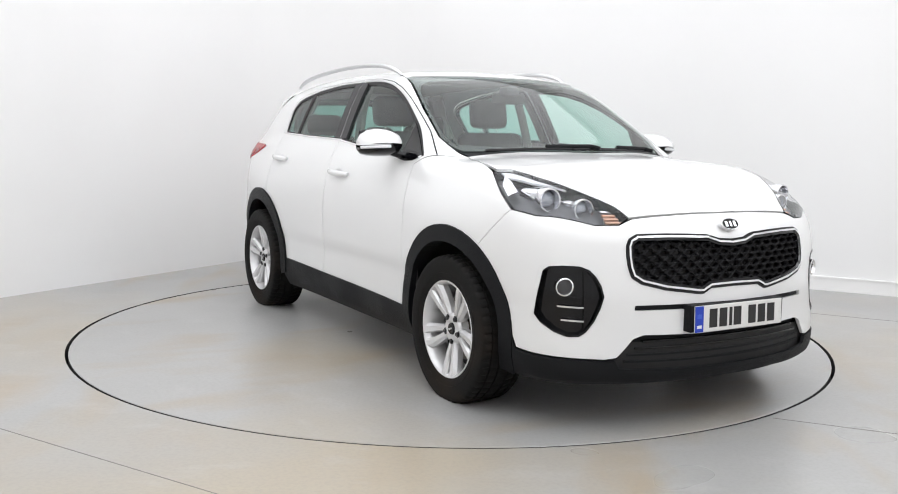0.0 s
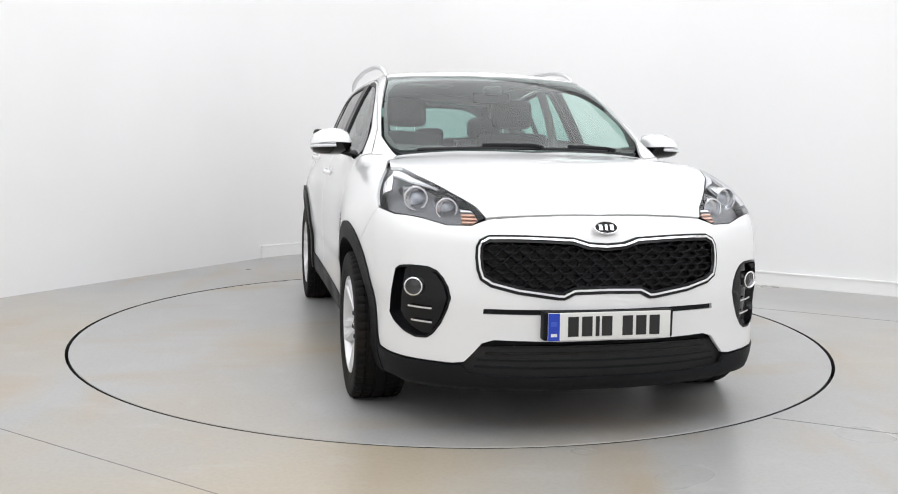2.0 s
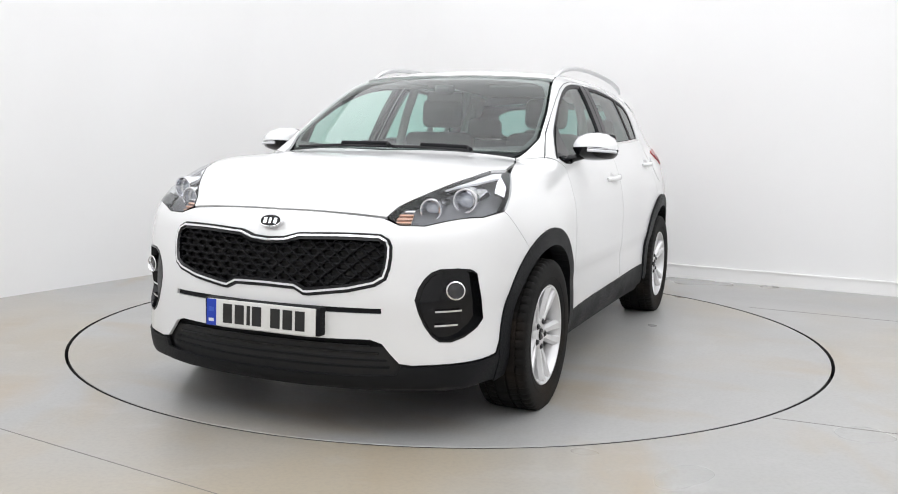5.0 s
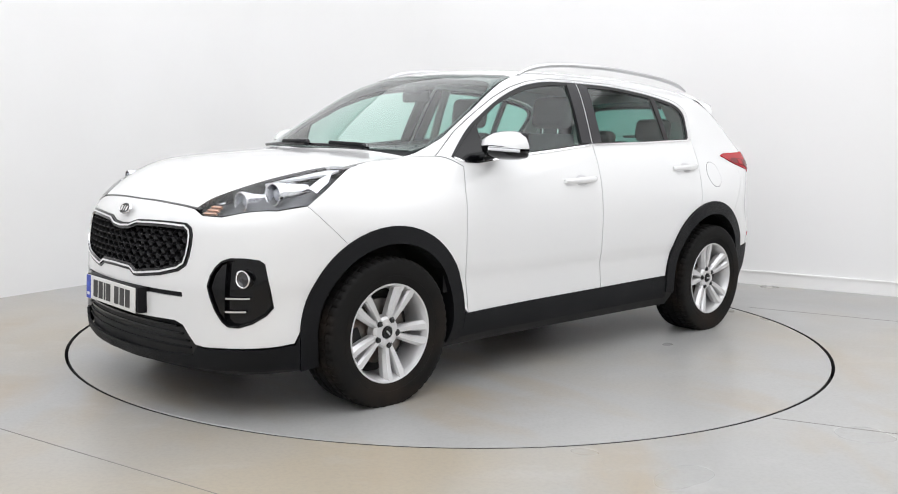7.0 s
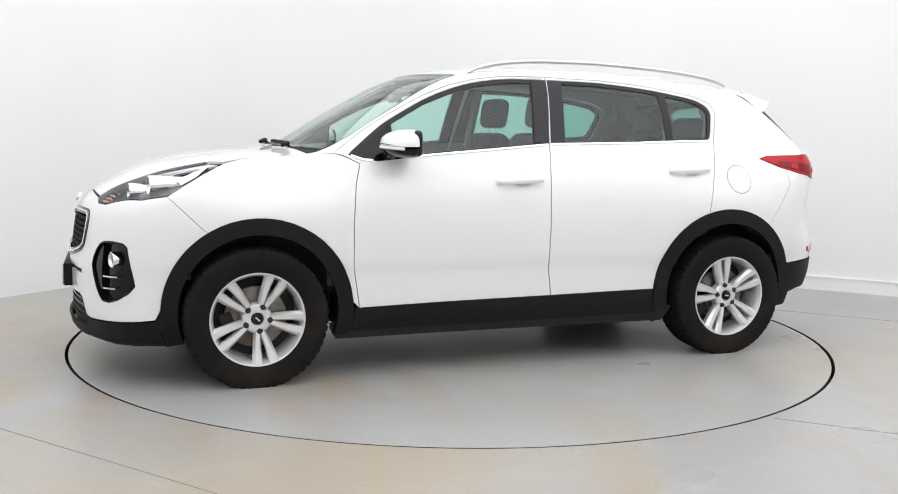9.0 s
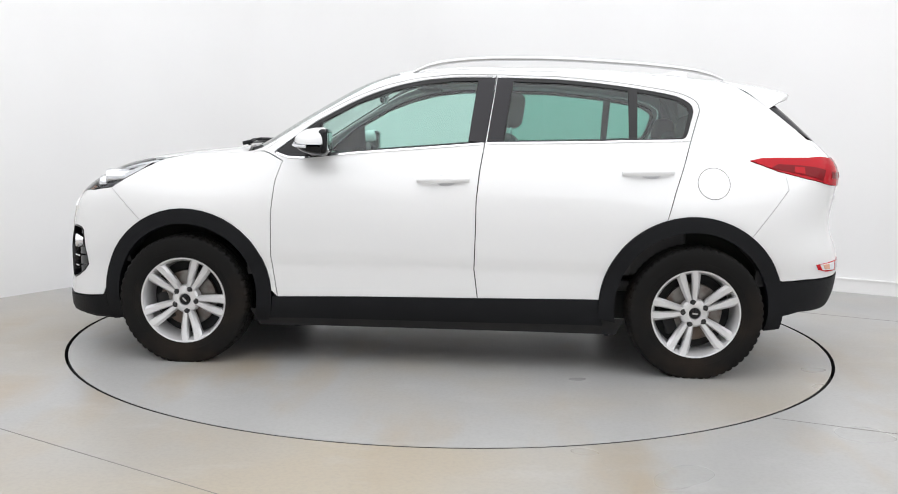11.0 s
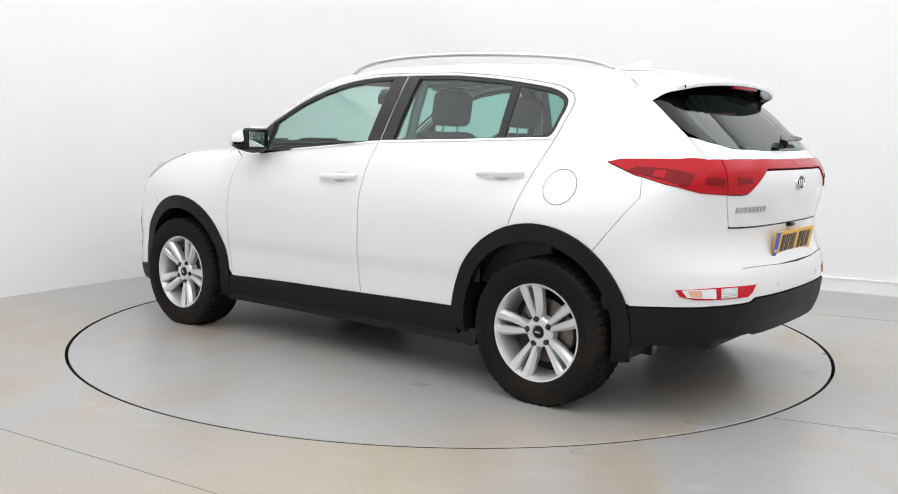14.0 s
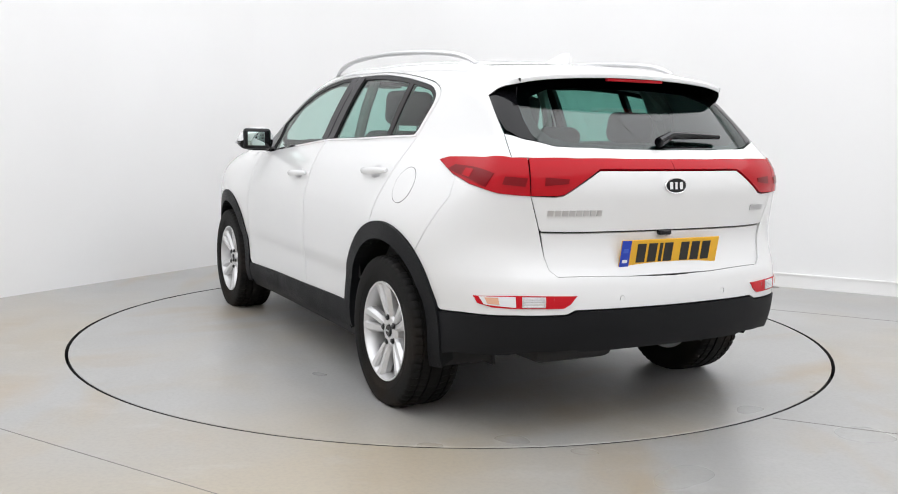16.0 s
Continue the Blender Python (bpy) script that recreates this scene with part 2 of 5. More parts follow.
def edge_distance(poly, q):
    a, b = poly[None], np.roll(poly, -1, 0)[None]
    d = b - a
    t = np.clip(((q[:, None] - a) * d).sum(2) / ((d * d).sum(2) + 1e-12), 0, 1)
    return np.linalg.norm(a + d * t[..., None] - q[:, None], axis=2).min(1)


def inset(poly, g):
    """The closed line moved inwards."""
    a = np.roll(poly, 1, 0)
    b = np.roll(poly, -1, 0)
    area = 0.5 * np.sum(poly[:, 0] * b[:, 1] - b[:, 0] * poly[:, 1])
    d1 = (poly - a) / (np.linalg.norm(poly - a, axis=1)[:, None] + 1e-9)
    d2 = (b - poly) / (np.linalg.norm(b - poly, axis=1)[:, None] + 1e-9)
    n = np.stack([-(d1 + d2)[:, 1], (d1 + d2)[:, 0]], 1)
    n /= np.linalg.norm(n, axis=1)[:, None] + 1e-9
    return poly + n * g * (1 if area > 0 else -1)


def panel_mesh(name, outline3, view, mat, lift=0.0, thick=0.014, gap=0.0026, holes=(), grid=0.035, ds=0.018, corner=None,
               centre=False, mirror=False, both=False):
    """A skin panel: an outline in space, looked at from view (azimuth, elevation), laid on the skin with its own edge.
    centre: its inner edge lies on the car's middle, and the other half is joined to it. mirror: the right-hand panel."""
    az, el = radians(view[0]), radians(view[1])
    d = -np.array([math.cos(az) * math.cos(el), math.sin(az) * math.cos(el), math.sin(el)])
    e1 = np.array([-math.sin(az), math.cos(az), 0.0])
    e2 = np.array([-math.cos(az) * math.sin(el), -math.sin(az) * math.sin(el), math.cos(el)])
    P = spline(outline3, True, ds, corner)
    mid = np.abs(P[:, 1]) < 0.004
    for _ in range(3):                       # chords settle on the skin
        P = P - normals(P) * np.clip(skin(P), -0.05, 0.05)[:, None]
    poly = np.stack([P @ e1, P @ e2], 1)
    if gap:
        poly = inset(poly, gap)
    loops = [poly]
    for h in holes:
        hp = spline(h, True, ds, None)
        for _ in range(2):
            hp = hp - normals(hp) * np.clip(skin(hp), -0.05, 0.05)[:, None]
        hp = np.stack([hp @ e1, hp @ e2], 1)
        loops.append(inset(hp, -gap) if gap else hp)
    lo, hi = poly.min(0), poly.max(0)
    gx, gy = np.meshgrid(np.arange(lo[0], hi[0], grid), np.arange(lo[1], hi[1], grid * 0.9))
    gx[1::2] += grid / 2
    q = np.stack([gx.ravel(), gy.ravel()], 1)
    ok = inside(poly, q) & (edge_distance(poly, q) > grid * 0.4)
    for h in loops[1:]:
        ok &= ~inside(h, q) & (edge_distance(h, q) > grid * 0.4)
    pts = np.concatenate(loops + [q[ok]])
    edges, s = [], 0
    for l in loops:
        edges += [(s + i, s + (i + 1) % len(l)) for i in range(len(l))]
        s += len(l)
    from mathutils.geometry import delaunay_2d_cdt
    vs, es, fs, ov, oe, of = delaunay_2d_cdt([Vector(v) for v in pts], edges, [], 0, 1e-6)
    v2 = np.array([(v[0], v[1]) for v in vs])
    fs = np.array([f for f in fs if len(f) == 3])
    c = v2[fs].mean(1)
    keep = inside(poly, c)
    for h in loops[1:]:
        keep &= ~inside(h, c)
    fs = fs[keep]
    o = v2[:, :1] * e1 + v2[:, 1:] * e2 - d * 2.9
    V = cast(o, d, 3.6, 260)
    bad = np.isnan(V).any(1)
    if bad.any():
        good = ~np.isin(fs, np.where(bad)[0]).any(1)
        fs = fs[good]
        V[bad] = 0
    if centre:
        near = np.zeros(len(V), bool)
        for i in range(len(P)):
            if mid[i]:
                near |= np.linalg.norm(v2 - poly[i], axis=1) < 1e-5
        V[near, 1] = 0.0
    N = normals(V)
    a = V[fs[:, 1]] - V[fs[:, 0]]
    b = V[fs[:, 2]] - V[fs[:, 0]]
    flip = (np.cross(a, b) * N[fs[:, 0]]).sum(1) < 0
    fs[flip] = fs[flip][:, ::-1]
    V = V + N * lift
    count = {}
    for f in fs:
        for i in range(3):
            e = (int(f[i]), int(f[(i + 1) % 3]))
            count[e] = count.get(e, 0) + 1
    rim = [e for e in count if (e[1], e[0]) not in count]
    if centre:
        rim = [e for e in rim if not (abs(V[e[0], 1]) < 1e-6 and abs(V[e[1], 1]) < 1e-6)]
    verts, nors, faces = list(V), list(N), [tuple(int(i) for i in f) for f in fs]
    for i, j in rim:
        k = len(verts)
        t = np.cross(V[j] - V[i], N[i])
        t /= np.linalg.norm(t) + 1e-9
        verts += [V[i], V[j], V[j] - N[j] * thick, V[i] - N[i] * thick]
        nors += [t, t, t, t]
        faces.append((k + 1, k, k + 3, k + 2))
    verts, nors = np.array(verts), np.array(nors)
    if centre or both:
        m = np.array([1, -1, 1])
        k = len(verts)
        verts = np.concatenate([verts, verts * m])
        nors = np.concatenate([nors, nors * m])
        faces = faces + [tuple(i + k for i in f[::-1]) for f in faces]
    if mirror:
        verts, nors = verts * [1, -1, 1], nors * [1, -1, 1]
        faces = [f[::-1] for f in faces]
    used = sorted({i for f in faces for i in f})
    idx = {o: n for n, o in enumerate(used)}
    me = mesh_from(name, verts[used], [tuple(idx[i] for i in f) for f in faces], mat, True)
    me.normals_split_custom_set_from_vertices([tuple(n) for n in nors[used]])
    return me


def panel(name, outline3, view, mat, parent, label="", pair=True, **kw):
    """The panel on the left and, if pair, the same on the right. Returns the left one (and the right one)."""
    left = child(name, panel_mesh(name, outline3, view, mat, **kw), parent, label)
    if not pair:
        return left
    return left, child(name, panel_mesh(name, outline3, view, mat, mirror=True, **kw), parent, label)


def arc(cx, cz, r, a0, a1, n=18, rz=None):
    return [(cx + r * math.cos(radians(a0 + (a1 - a0) * i / n)), cz + (rz or r) * math.sin(radians(a0 + (a1 - a0) * i / n))) for i in range(n + 1)]

# ---------------------------------------------------------------- room
CORNER = Vector((-1.268, 4.117, 0))
ALONG = Vector((-0.507, -0.862, 0))        # the wall on the left, towards the camera
ACROSS = Vector((0.884, -0.468, 0))        # the wall on the right
LA, LB, HIGH, COVE = 10.5, 10.0, 3.7, 1.15


def room_point(a, b, z=0.0):
    return CORNER + ALONG * a + ACROSS * b + Vector((0, 0, z))


def plan_loop(off=0.0, cove=COVE):
    """The room's outline, its rear corner rounded; off: outwards."""
    pts = []
    c, r = cove, cove + off
    for i in range(25):
        t = radians(90 * i / 24)
        pts.append(room_point(c - r * math.sin(t), c - r * math.cos(t)))
    pts += [room_point(-off, LB + off), room_point(LA + off, LB + off), room_point(LA + off, -off)]
    return pts


WALL = vary(material("white_wall_paint", (0.84, 0.838, 0.837), 0.75), 0.9, 0.6, (0.815, 0.812, 0.81), 0.06, 160)
SKIRT = material("white_gloss_skirting", (0.88, 0.875, 0.87), 0.35)
CEIL = material("white_ceiling_paint", (0.82, 0.82, 0.82), 0.8)
PANEL = bpy.data.materials.new("light_panel")
PANEL.use_nodes = True
_n = PANEL.node_tree
_n.nodes.remove(_n.nodes["Principled BSDF"])
_e = _n.nodes.new("ShaderNodeEmission")
_e.inputs[0].default_value, _e.inputs[1].default_value = (0.968, 0.977, 1.0, 1), 2.1
_n.links.new(_e.outputs[0], _n.nodes["Material Output"].inputs[0])


def ring_wall(name, mat, off0, off1, z0, z1, i0, i1, label=""):
    a, b = plan_loop(off0), plan_loop(off1)
    bm = bmesh.new()
    idx = list(range(i0, i1 + 1))
    va = [(bm.verts.new(a[i % len(a)] + Vector((0, 0, z0))), bm.verts.new(a[i % len(a)] + Vector((0, 0, z1))),
           bm.verts.new(b[i % len(a)] + Vector((0, 0, z1))), bm.verts.new(b[i % len(a)] + Vector((0, 0, z0)))) for i in idx]
    for p, q in zip(va, va[1:]):
        for k in range(4):
            bm.faces.new((p[k], p[(k + 1) % 4], q[(k + 1) % 4], q[k]))
    bm.faces.new(va[0])
    bm.faces.new(va[-1][::-1])
    me = bpy.data.meshes.new(name)
    bmesh.ops.recalc_face_normals(bm, faces=bm.faces)
    for f in bm.faces:
        f.smooth = True
    for e in bm.edges:
        if len(e.link_faces) == 2 and e.calc_face_angle(0) > radians(30):
            e.smooth = False
    bm.to_mesh(me)
    bm.free()
    me.materials.append(mat)
    return tagged(new(name, me), label, kind="structure")


N_LOOP = 28
ring_wall("wall_back", WALL, 0.0, 0.12, 0.0, HIGH, 0, 25, "matt white studio wall with a rounded corner")
ring_wall("wall_front", WALL, 0.0, 0.12, 0.0, HIGH, 25, 28, "matt white studio wall")
ring_wall("baseboard", SKIRT, -0.014, -0.0005, 0.0, 0.105, 0, 25, "white skirting board along the wall")
ring_wall("trim", SKIRT, -0.020, -0.0005, 0.105, 0.118, 0, 25, "white bead on top of the skirting")


def slab(name, pts, z0, z1, mat, label):
    bm = bmesh.new()
    lo = [bm.verts.new((p[0], p[1], z0)) for p in pts]
    hi = [bm.verts.new((p[0], p[1], z1)) for p in pts]
    bm.faces.new(lo[::-1])
    bm.faces.new(hi)
    for i in range(len(pts)):
        j = (i + 1) % len(pts)
        bm.faces.new((lo[i], lo[j], hi[j], hi[i]))
    bmesh.ops.recalc_face_normals(bm, faces=bm.faces)
    me = bpy.data.meshes.new(name)
    bm.to_mesh(me)
    bm.free()
    me.materials.append(mat)
    return tagged(new(name, me), label, kind="structure")


slab("ceiling", plan_loop(0.12), HIGH, HIGH + 0.1, CEIL, "white ceiling with light panels")


def floor_paint(name, seed, tan):
    """Grey floor paint with tan scuffs, fine specks and uneven gloss."""
    m = material(name, (0.40, 0.40, 0.385), 0.30)
    nt = m.node_tree
    b = nt.nodes["Principled BSDF"]
    co = nt.nodes.new("ShaderNodeTexCoord")
    mp = nt.nodes.new("ShaderNodeMapping")
    mp.inputs["Location"].default_value = (seed, seed * 0.7, 0.37)
    nt.links.new(co.outputs["Object"], mp.inputs[0])

    def noise(scale, detail, lo, hi, stretch=None):
        n = nt.nodes.new("ShaderNodeTexNoise")
        n.inputs["Scale"].default_value, n.inputs["Detail"].default_value = scale, detail
        src = mp
        if stretch:
            src = nt.nodes.new("ShaderNodeMapping")
            src.inputs["Scale"].default_value = stretch
            nt.links.new(mp.outputs[0], src.inputs[0])
        nt.links.new(src.outputs[0], n.inputs["Vector"])
        r = nt.nodes.new("ShaderNodeMapRange")
        r.inputs[1].default_value, r.inputs[2].default_value = lo, hi
        nt.links.new(n.outputs["Fac"], r.inputs[0])
        return r.outputs[0]

    def mix(fac, a, c, amount):
        k = nt.nodes.new("ShaderNodeMath")
        k.operation = "MULTIPLY"
        k.inputs[1].default_value = amount
        nt.links.new(fac, k.inputs[0])
        x = nt.nodes.new("ShaderNodeMix")
        x.data_type = "RGBA"
        if isinstance(a, tuple):
            x.inputs[6].default_value = (*a, 1)
        else:
            nt.links.new(a, x.inputs[6])
        x.inputs[7].default_value = (*c, 1)
        nt.links.new(k.outputs[0], x.inputs[0])
        return x.outputs[2]

    c = mix(noise(0.8, 3, 0.3, 0.75), (0.372, 0.370, 0.362), (0.325, 0.324, 0.317), 0.8)
    c = mix(noise(0.55, 5, 0.46, 0.70), c, (0.375, 0.322, 0.24), tan)
    c = mix(noise(2.2, 6, 0.54, 0.74, (1.0, 0.35, 1)), c, (0.345, 0.275, 0.185), tan * 0.9)
    c = mix(noise(7.0, 6, 0.56, 0.72, (0.5, 1.0, 1)), c, (0.43, 0.43, 0.42), 0.30)
    c = mix(noise(60, 3, 0.42, 0.75), c, (0.22, 0.21, 0.20), 0.22)
    nt.links.new(c, b.inputs["Base Color"])
    r = nt.nodes.new("ShaderNodeMapRange")
    r.inputs[3].default_value, r.inputs[4].default_value = 0.27, 0.36
    nt.links.new(noise(1.3, 2, 0.3, 0.7), r.inputs[0])
    nt.links.new(r.outputs[0], b.inputs["Roughness"])
    u = nt.nodes.new("ShaderNodeBump")
    u.inputs["Strength"].default_value, u.inputs["Distance"].default_value = 0.10, 0.003
    nt.links.new(noise(34, 4, 0.0, 1.0), u.inputs["Height"])
    nt.links.new(u.outputs[0], b.inputs["Normal"])
    return m


FLOOR = floor_paint("grey_floor_paint", 3.1, 0.85)
TABLE = floor_paint("grey_turntable_paint", 8.4, 0.95)
# near-black for the ring gap's sides and bottom: its shade put into colour
GAP_SHADE = material("gap_shade", (0.01, 0.01, 0.01), 0.9)


def build_floor():
    n = 180
    hole = [Vector((math.cos(2 * math.pi * i / n), math.sin(2 * math.pi * i / n), 0)) * (DISC + 0.010) for i in range(n)]
    far = [h.normalized() * 14.0 for h in hole]
    bm = bmesh.new()
    a = [bm.verts.new(h) for h in hole]
    b = [bm.verts.new(f) for f in far]
    c = [bm.verts.new(h + Vector((0, 0, -0.12))) for h in hole]
    for i in range(n):
        j = (i + 1) % n
        bm.faces.new((a[i], b[i], b[j], a[j]))
        bm.faces.new((a[i], a[j], c[j], c[i]))
    bm.faces.new(c[::-1])
    bmesh.ops.recalc_face_normals(bm, faces=bm.faces)
    me = bpy.data.meshes.new("floor")
    bm.to_mesh(me)
    bm.free()
    me.materials.append(FLOOR)
    me.materials.append(GAP_SHADE)
    for f in me.polygons:
        f.material_index = 1 if f.center.z < -0.01 else 0
    floor = tagged(new("floor", me), "grey painted concrete floor with tan scuffs", kind="structure")
    # joints filled with dark sealant
    for p, q in (((-3.4, -1.17), (-0.30, -3.06)), ((1.44, -1.782), (4.4, -3.02)), ((2.2, 0.95), (5.2, -0.55))):
        p, q = Vector((*p, 0)), Vector((*q, 0))
        s = (q - p).cross(Vector((0, 0, 1))).normalized() * 0.0022
        bm = bmesh.new()
        top = [bm.verts.new(v + Vector((0, 0, 0.0012))) for v in (p - s, p + s, q + s, q - s)]
        bot = [bm.verts.new(v + Vector((0, 0, -0.004))) for v in (p - s, p + s, q + s, q - s)]
        bm.faces.new(top)
        for i in range(4):
            j = (i + 1) % 4
            bm.faces.new((top[i], top[j], bot[j], bot[i]))
        part("joint", bm, material("joint_filler", (0.22, 0.21, 0.20), 0.8), floor, smooth=False)
    return floor


floor = build_floor()
bm = bmesh.new()
lathe(bm, [(0.0001, -0.1), (DISC - 0.008, -0.1), (DISC - 0.008, -0.003), (DISC - 0.011, 0.0), (0.0001, 0.0)], 200, Matrix.Rotation(radians(90), 4, "X"))
turntable = tagged(new("turntable"), "round grey painted turntable flush with the floor", "turntable")
platform = part("platform", bm, TABLE, turntable, smooth=False)
# the turntable's edge is coloured dark as shade within the gap
platform.data.materials.append(GAP_SHADE)
for f in platform.data.polygons:
    f.material_index = 1 if f.center.z < -0.01 else 0
# luminous ceiling: square panels side by side, parallel to the walls
CELL, PITCH = 2.41, 2.42
SQUARE = math.atan2(ACROSS.y, ACROSS.x)
for i, j in [(i, j) for i in range(4) for j in range(4)]:
    lamp = tagged(new("ceiling_light"), "large white luminous panel set into the ceiling", "ceiling light", "ceiling lights")
    lamp.matrix_basis = Matrix.Translation(room_point(1.48 + PITCH * i, 1.35 + PITCH * j, HIGH)) @ Matrix.Rotation(SQUARE, 4, "Z")
    h = CELL / 2
    bm = bmesh.new()
    hull_box(bm, (-h, -h, -0.030), (h, h, -0.012))
    part("diffuser", bm, PANEL, lamp, "glowing white diffuser", smooth=False)
    bm = bmesh.new()
    for p, q in (((-h - 0.0045, -h - 0.0045, -0.04), (h + 0.0045, -h, -0.001)), ((-h - 0.0045, h, -0.04), (h + 0.0045, h + 0.0045, -0.001)),
                 ((-h - 0.0045, -h, -0.04), (-h, h, -0.001)), ((h, -h, -0.04), (h + 0.0045, h, -0.001))):
        hull_box(bm, p, q)
    part("frame", bm, SKIRT, lamp, smooth=False)

# ---------------------------------------------------------------- the car
car = tagged(new("car"), "white compact SUV with black cladding standing on the turntable", "car")
FA, RA = (1.322, 0.362, 0.455), (-1.312, 0.362, 0.470)      # wheel arches: x, z, radius


def fa(a0, a1, r=FA[2], n=16):
    return arc(FA[0], FA[1], r, a0, a1, n)


def ra(a0, a1, r=RA[2], n=16):
    return arc(RA[0], RA[1], r, a0, a1, n)


def stack(*rows):
    return np.concatenate([np.asarray(r, float) for r in rows])


# outlines that neighbours share
DOOR_FRONT = [(0.835, 0.362), (0.868, 0.58), (0.868, 0.80), (0.852, 0.97), (0.822, 1.073)]
B_SEAM = [(-0.287, 1.549), (-0.275, 1.45), (-0.233, 1.172), (-0.212, 1.036), (-0.199, 0.889), (-0.199, 0.742), (-0.195, 0.533), (-0.216, 0.381)]
FRAME_TOP = [(0.945, 1.122), (0.777, 1.241), (0.615, 1.338), (0.456, 1.421), (0.299, 1.483), (0.143, 1.522), (-0.042, 1.545), (-0.287, 1.549)]
FRAME_REAR = [(-0.614, 1.543), (-0.908, 1.517), (-1.14, 1.485), (-1.26, 1.460), (-1.335, 1.422), (-1.352, 1.375), (-1.335, 1.320), (-1.298, 1.205)]
FRAME_REAR = [tuple(p) for p in spline(FRAME_REAR, False, 0.03, [])]
DOOR_REAR = [(-1.259, 1.086), (-1.212, 0.954)]
HOOD_SIDE = [(1.477, 0.766, 1.072), (1.306, 0.743, 1.096), (1.05, 0.660, 1.114)]
LAMP_TOP = [(2.032, 0.470, 0.893), (1.977, 0.497, 0.934), (1.873, 0.571, 0.985), (1.674, 0.682, 1.045), (1.530, 0.728, 1.078)]
LAMP_LOW = [(1.635, 0.980), (1.737, 0.915)]
LAMP_FRONT = [(1.831, 0.782, 0.876), (1.999, 0.621, 0.858), (2.040, 0.530, 0.862)]
SCREEN_SIDE = [(0.915, 0.688, 1.168), (0.840, 0.708, 1.214), (0.613, 0.675, 1.351), (0.450, 0.638, 1.447), (0.330, 0.608, 1.508), (0.235, 0.588, 1.540)]
DITCH = [(0.10, 0.565, 1.57), (-0.3, 0.565, 1.59), (-0.9, 0.555, 1.58), (-1.3, 0.53, 1.56), (-1.47, 0.49, 1.54)]
GATE_UP = [(-1.598, 0.578, 1.484), (-1.72, 0.629, 1.393), (-1.83, 0.655, 1.305), (-1.918, 0.672, 1.235), (-2.015, 0.690, 1.139)]
FIN_TIP = (-1.720, 0.632, 1.387)      # where the black corner of the rear window begins
TAIL_TOP = [(-1.904, 0.738, 1.137), (-1.66, 0.775, 1.133)]
TAIL_TIP = [(-1.598, 0.790, 1.118)]
TAIL_LOW = [(-1.742, 0.806, 1.066), (-1.886, 0.804, 1.030), (-2.014, 0.750, 1.000), (-2.088, 0.645, 0.992)]
GATE_SIDE = [(-2.083, 0.601, 0.861), (-2.094, 0.577, 0.748), (-2.115, 0.566, 0.700), (-2.136, 0.535, 0.674), (-2.186, 0.22, 0.668)]
BUMP_TOP = [(1.795, 0.358), (1.74, 0.362)]


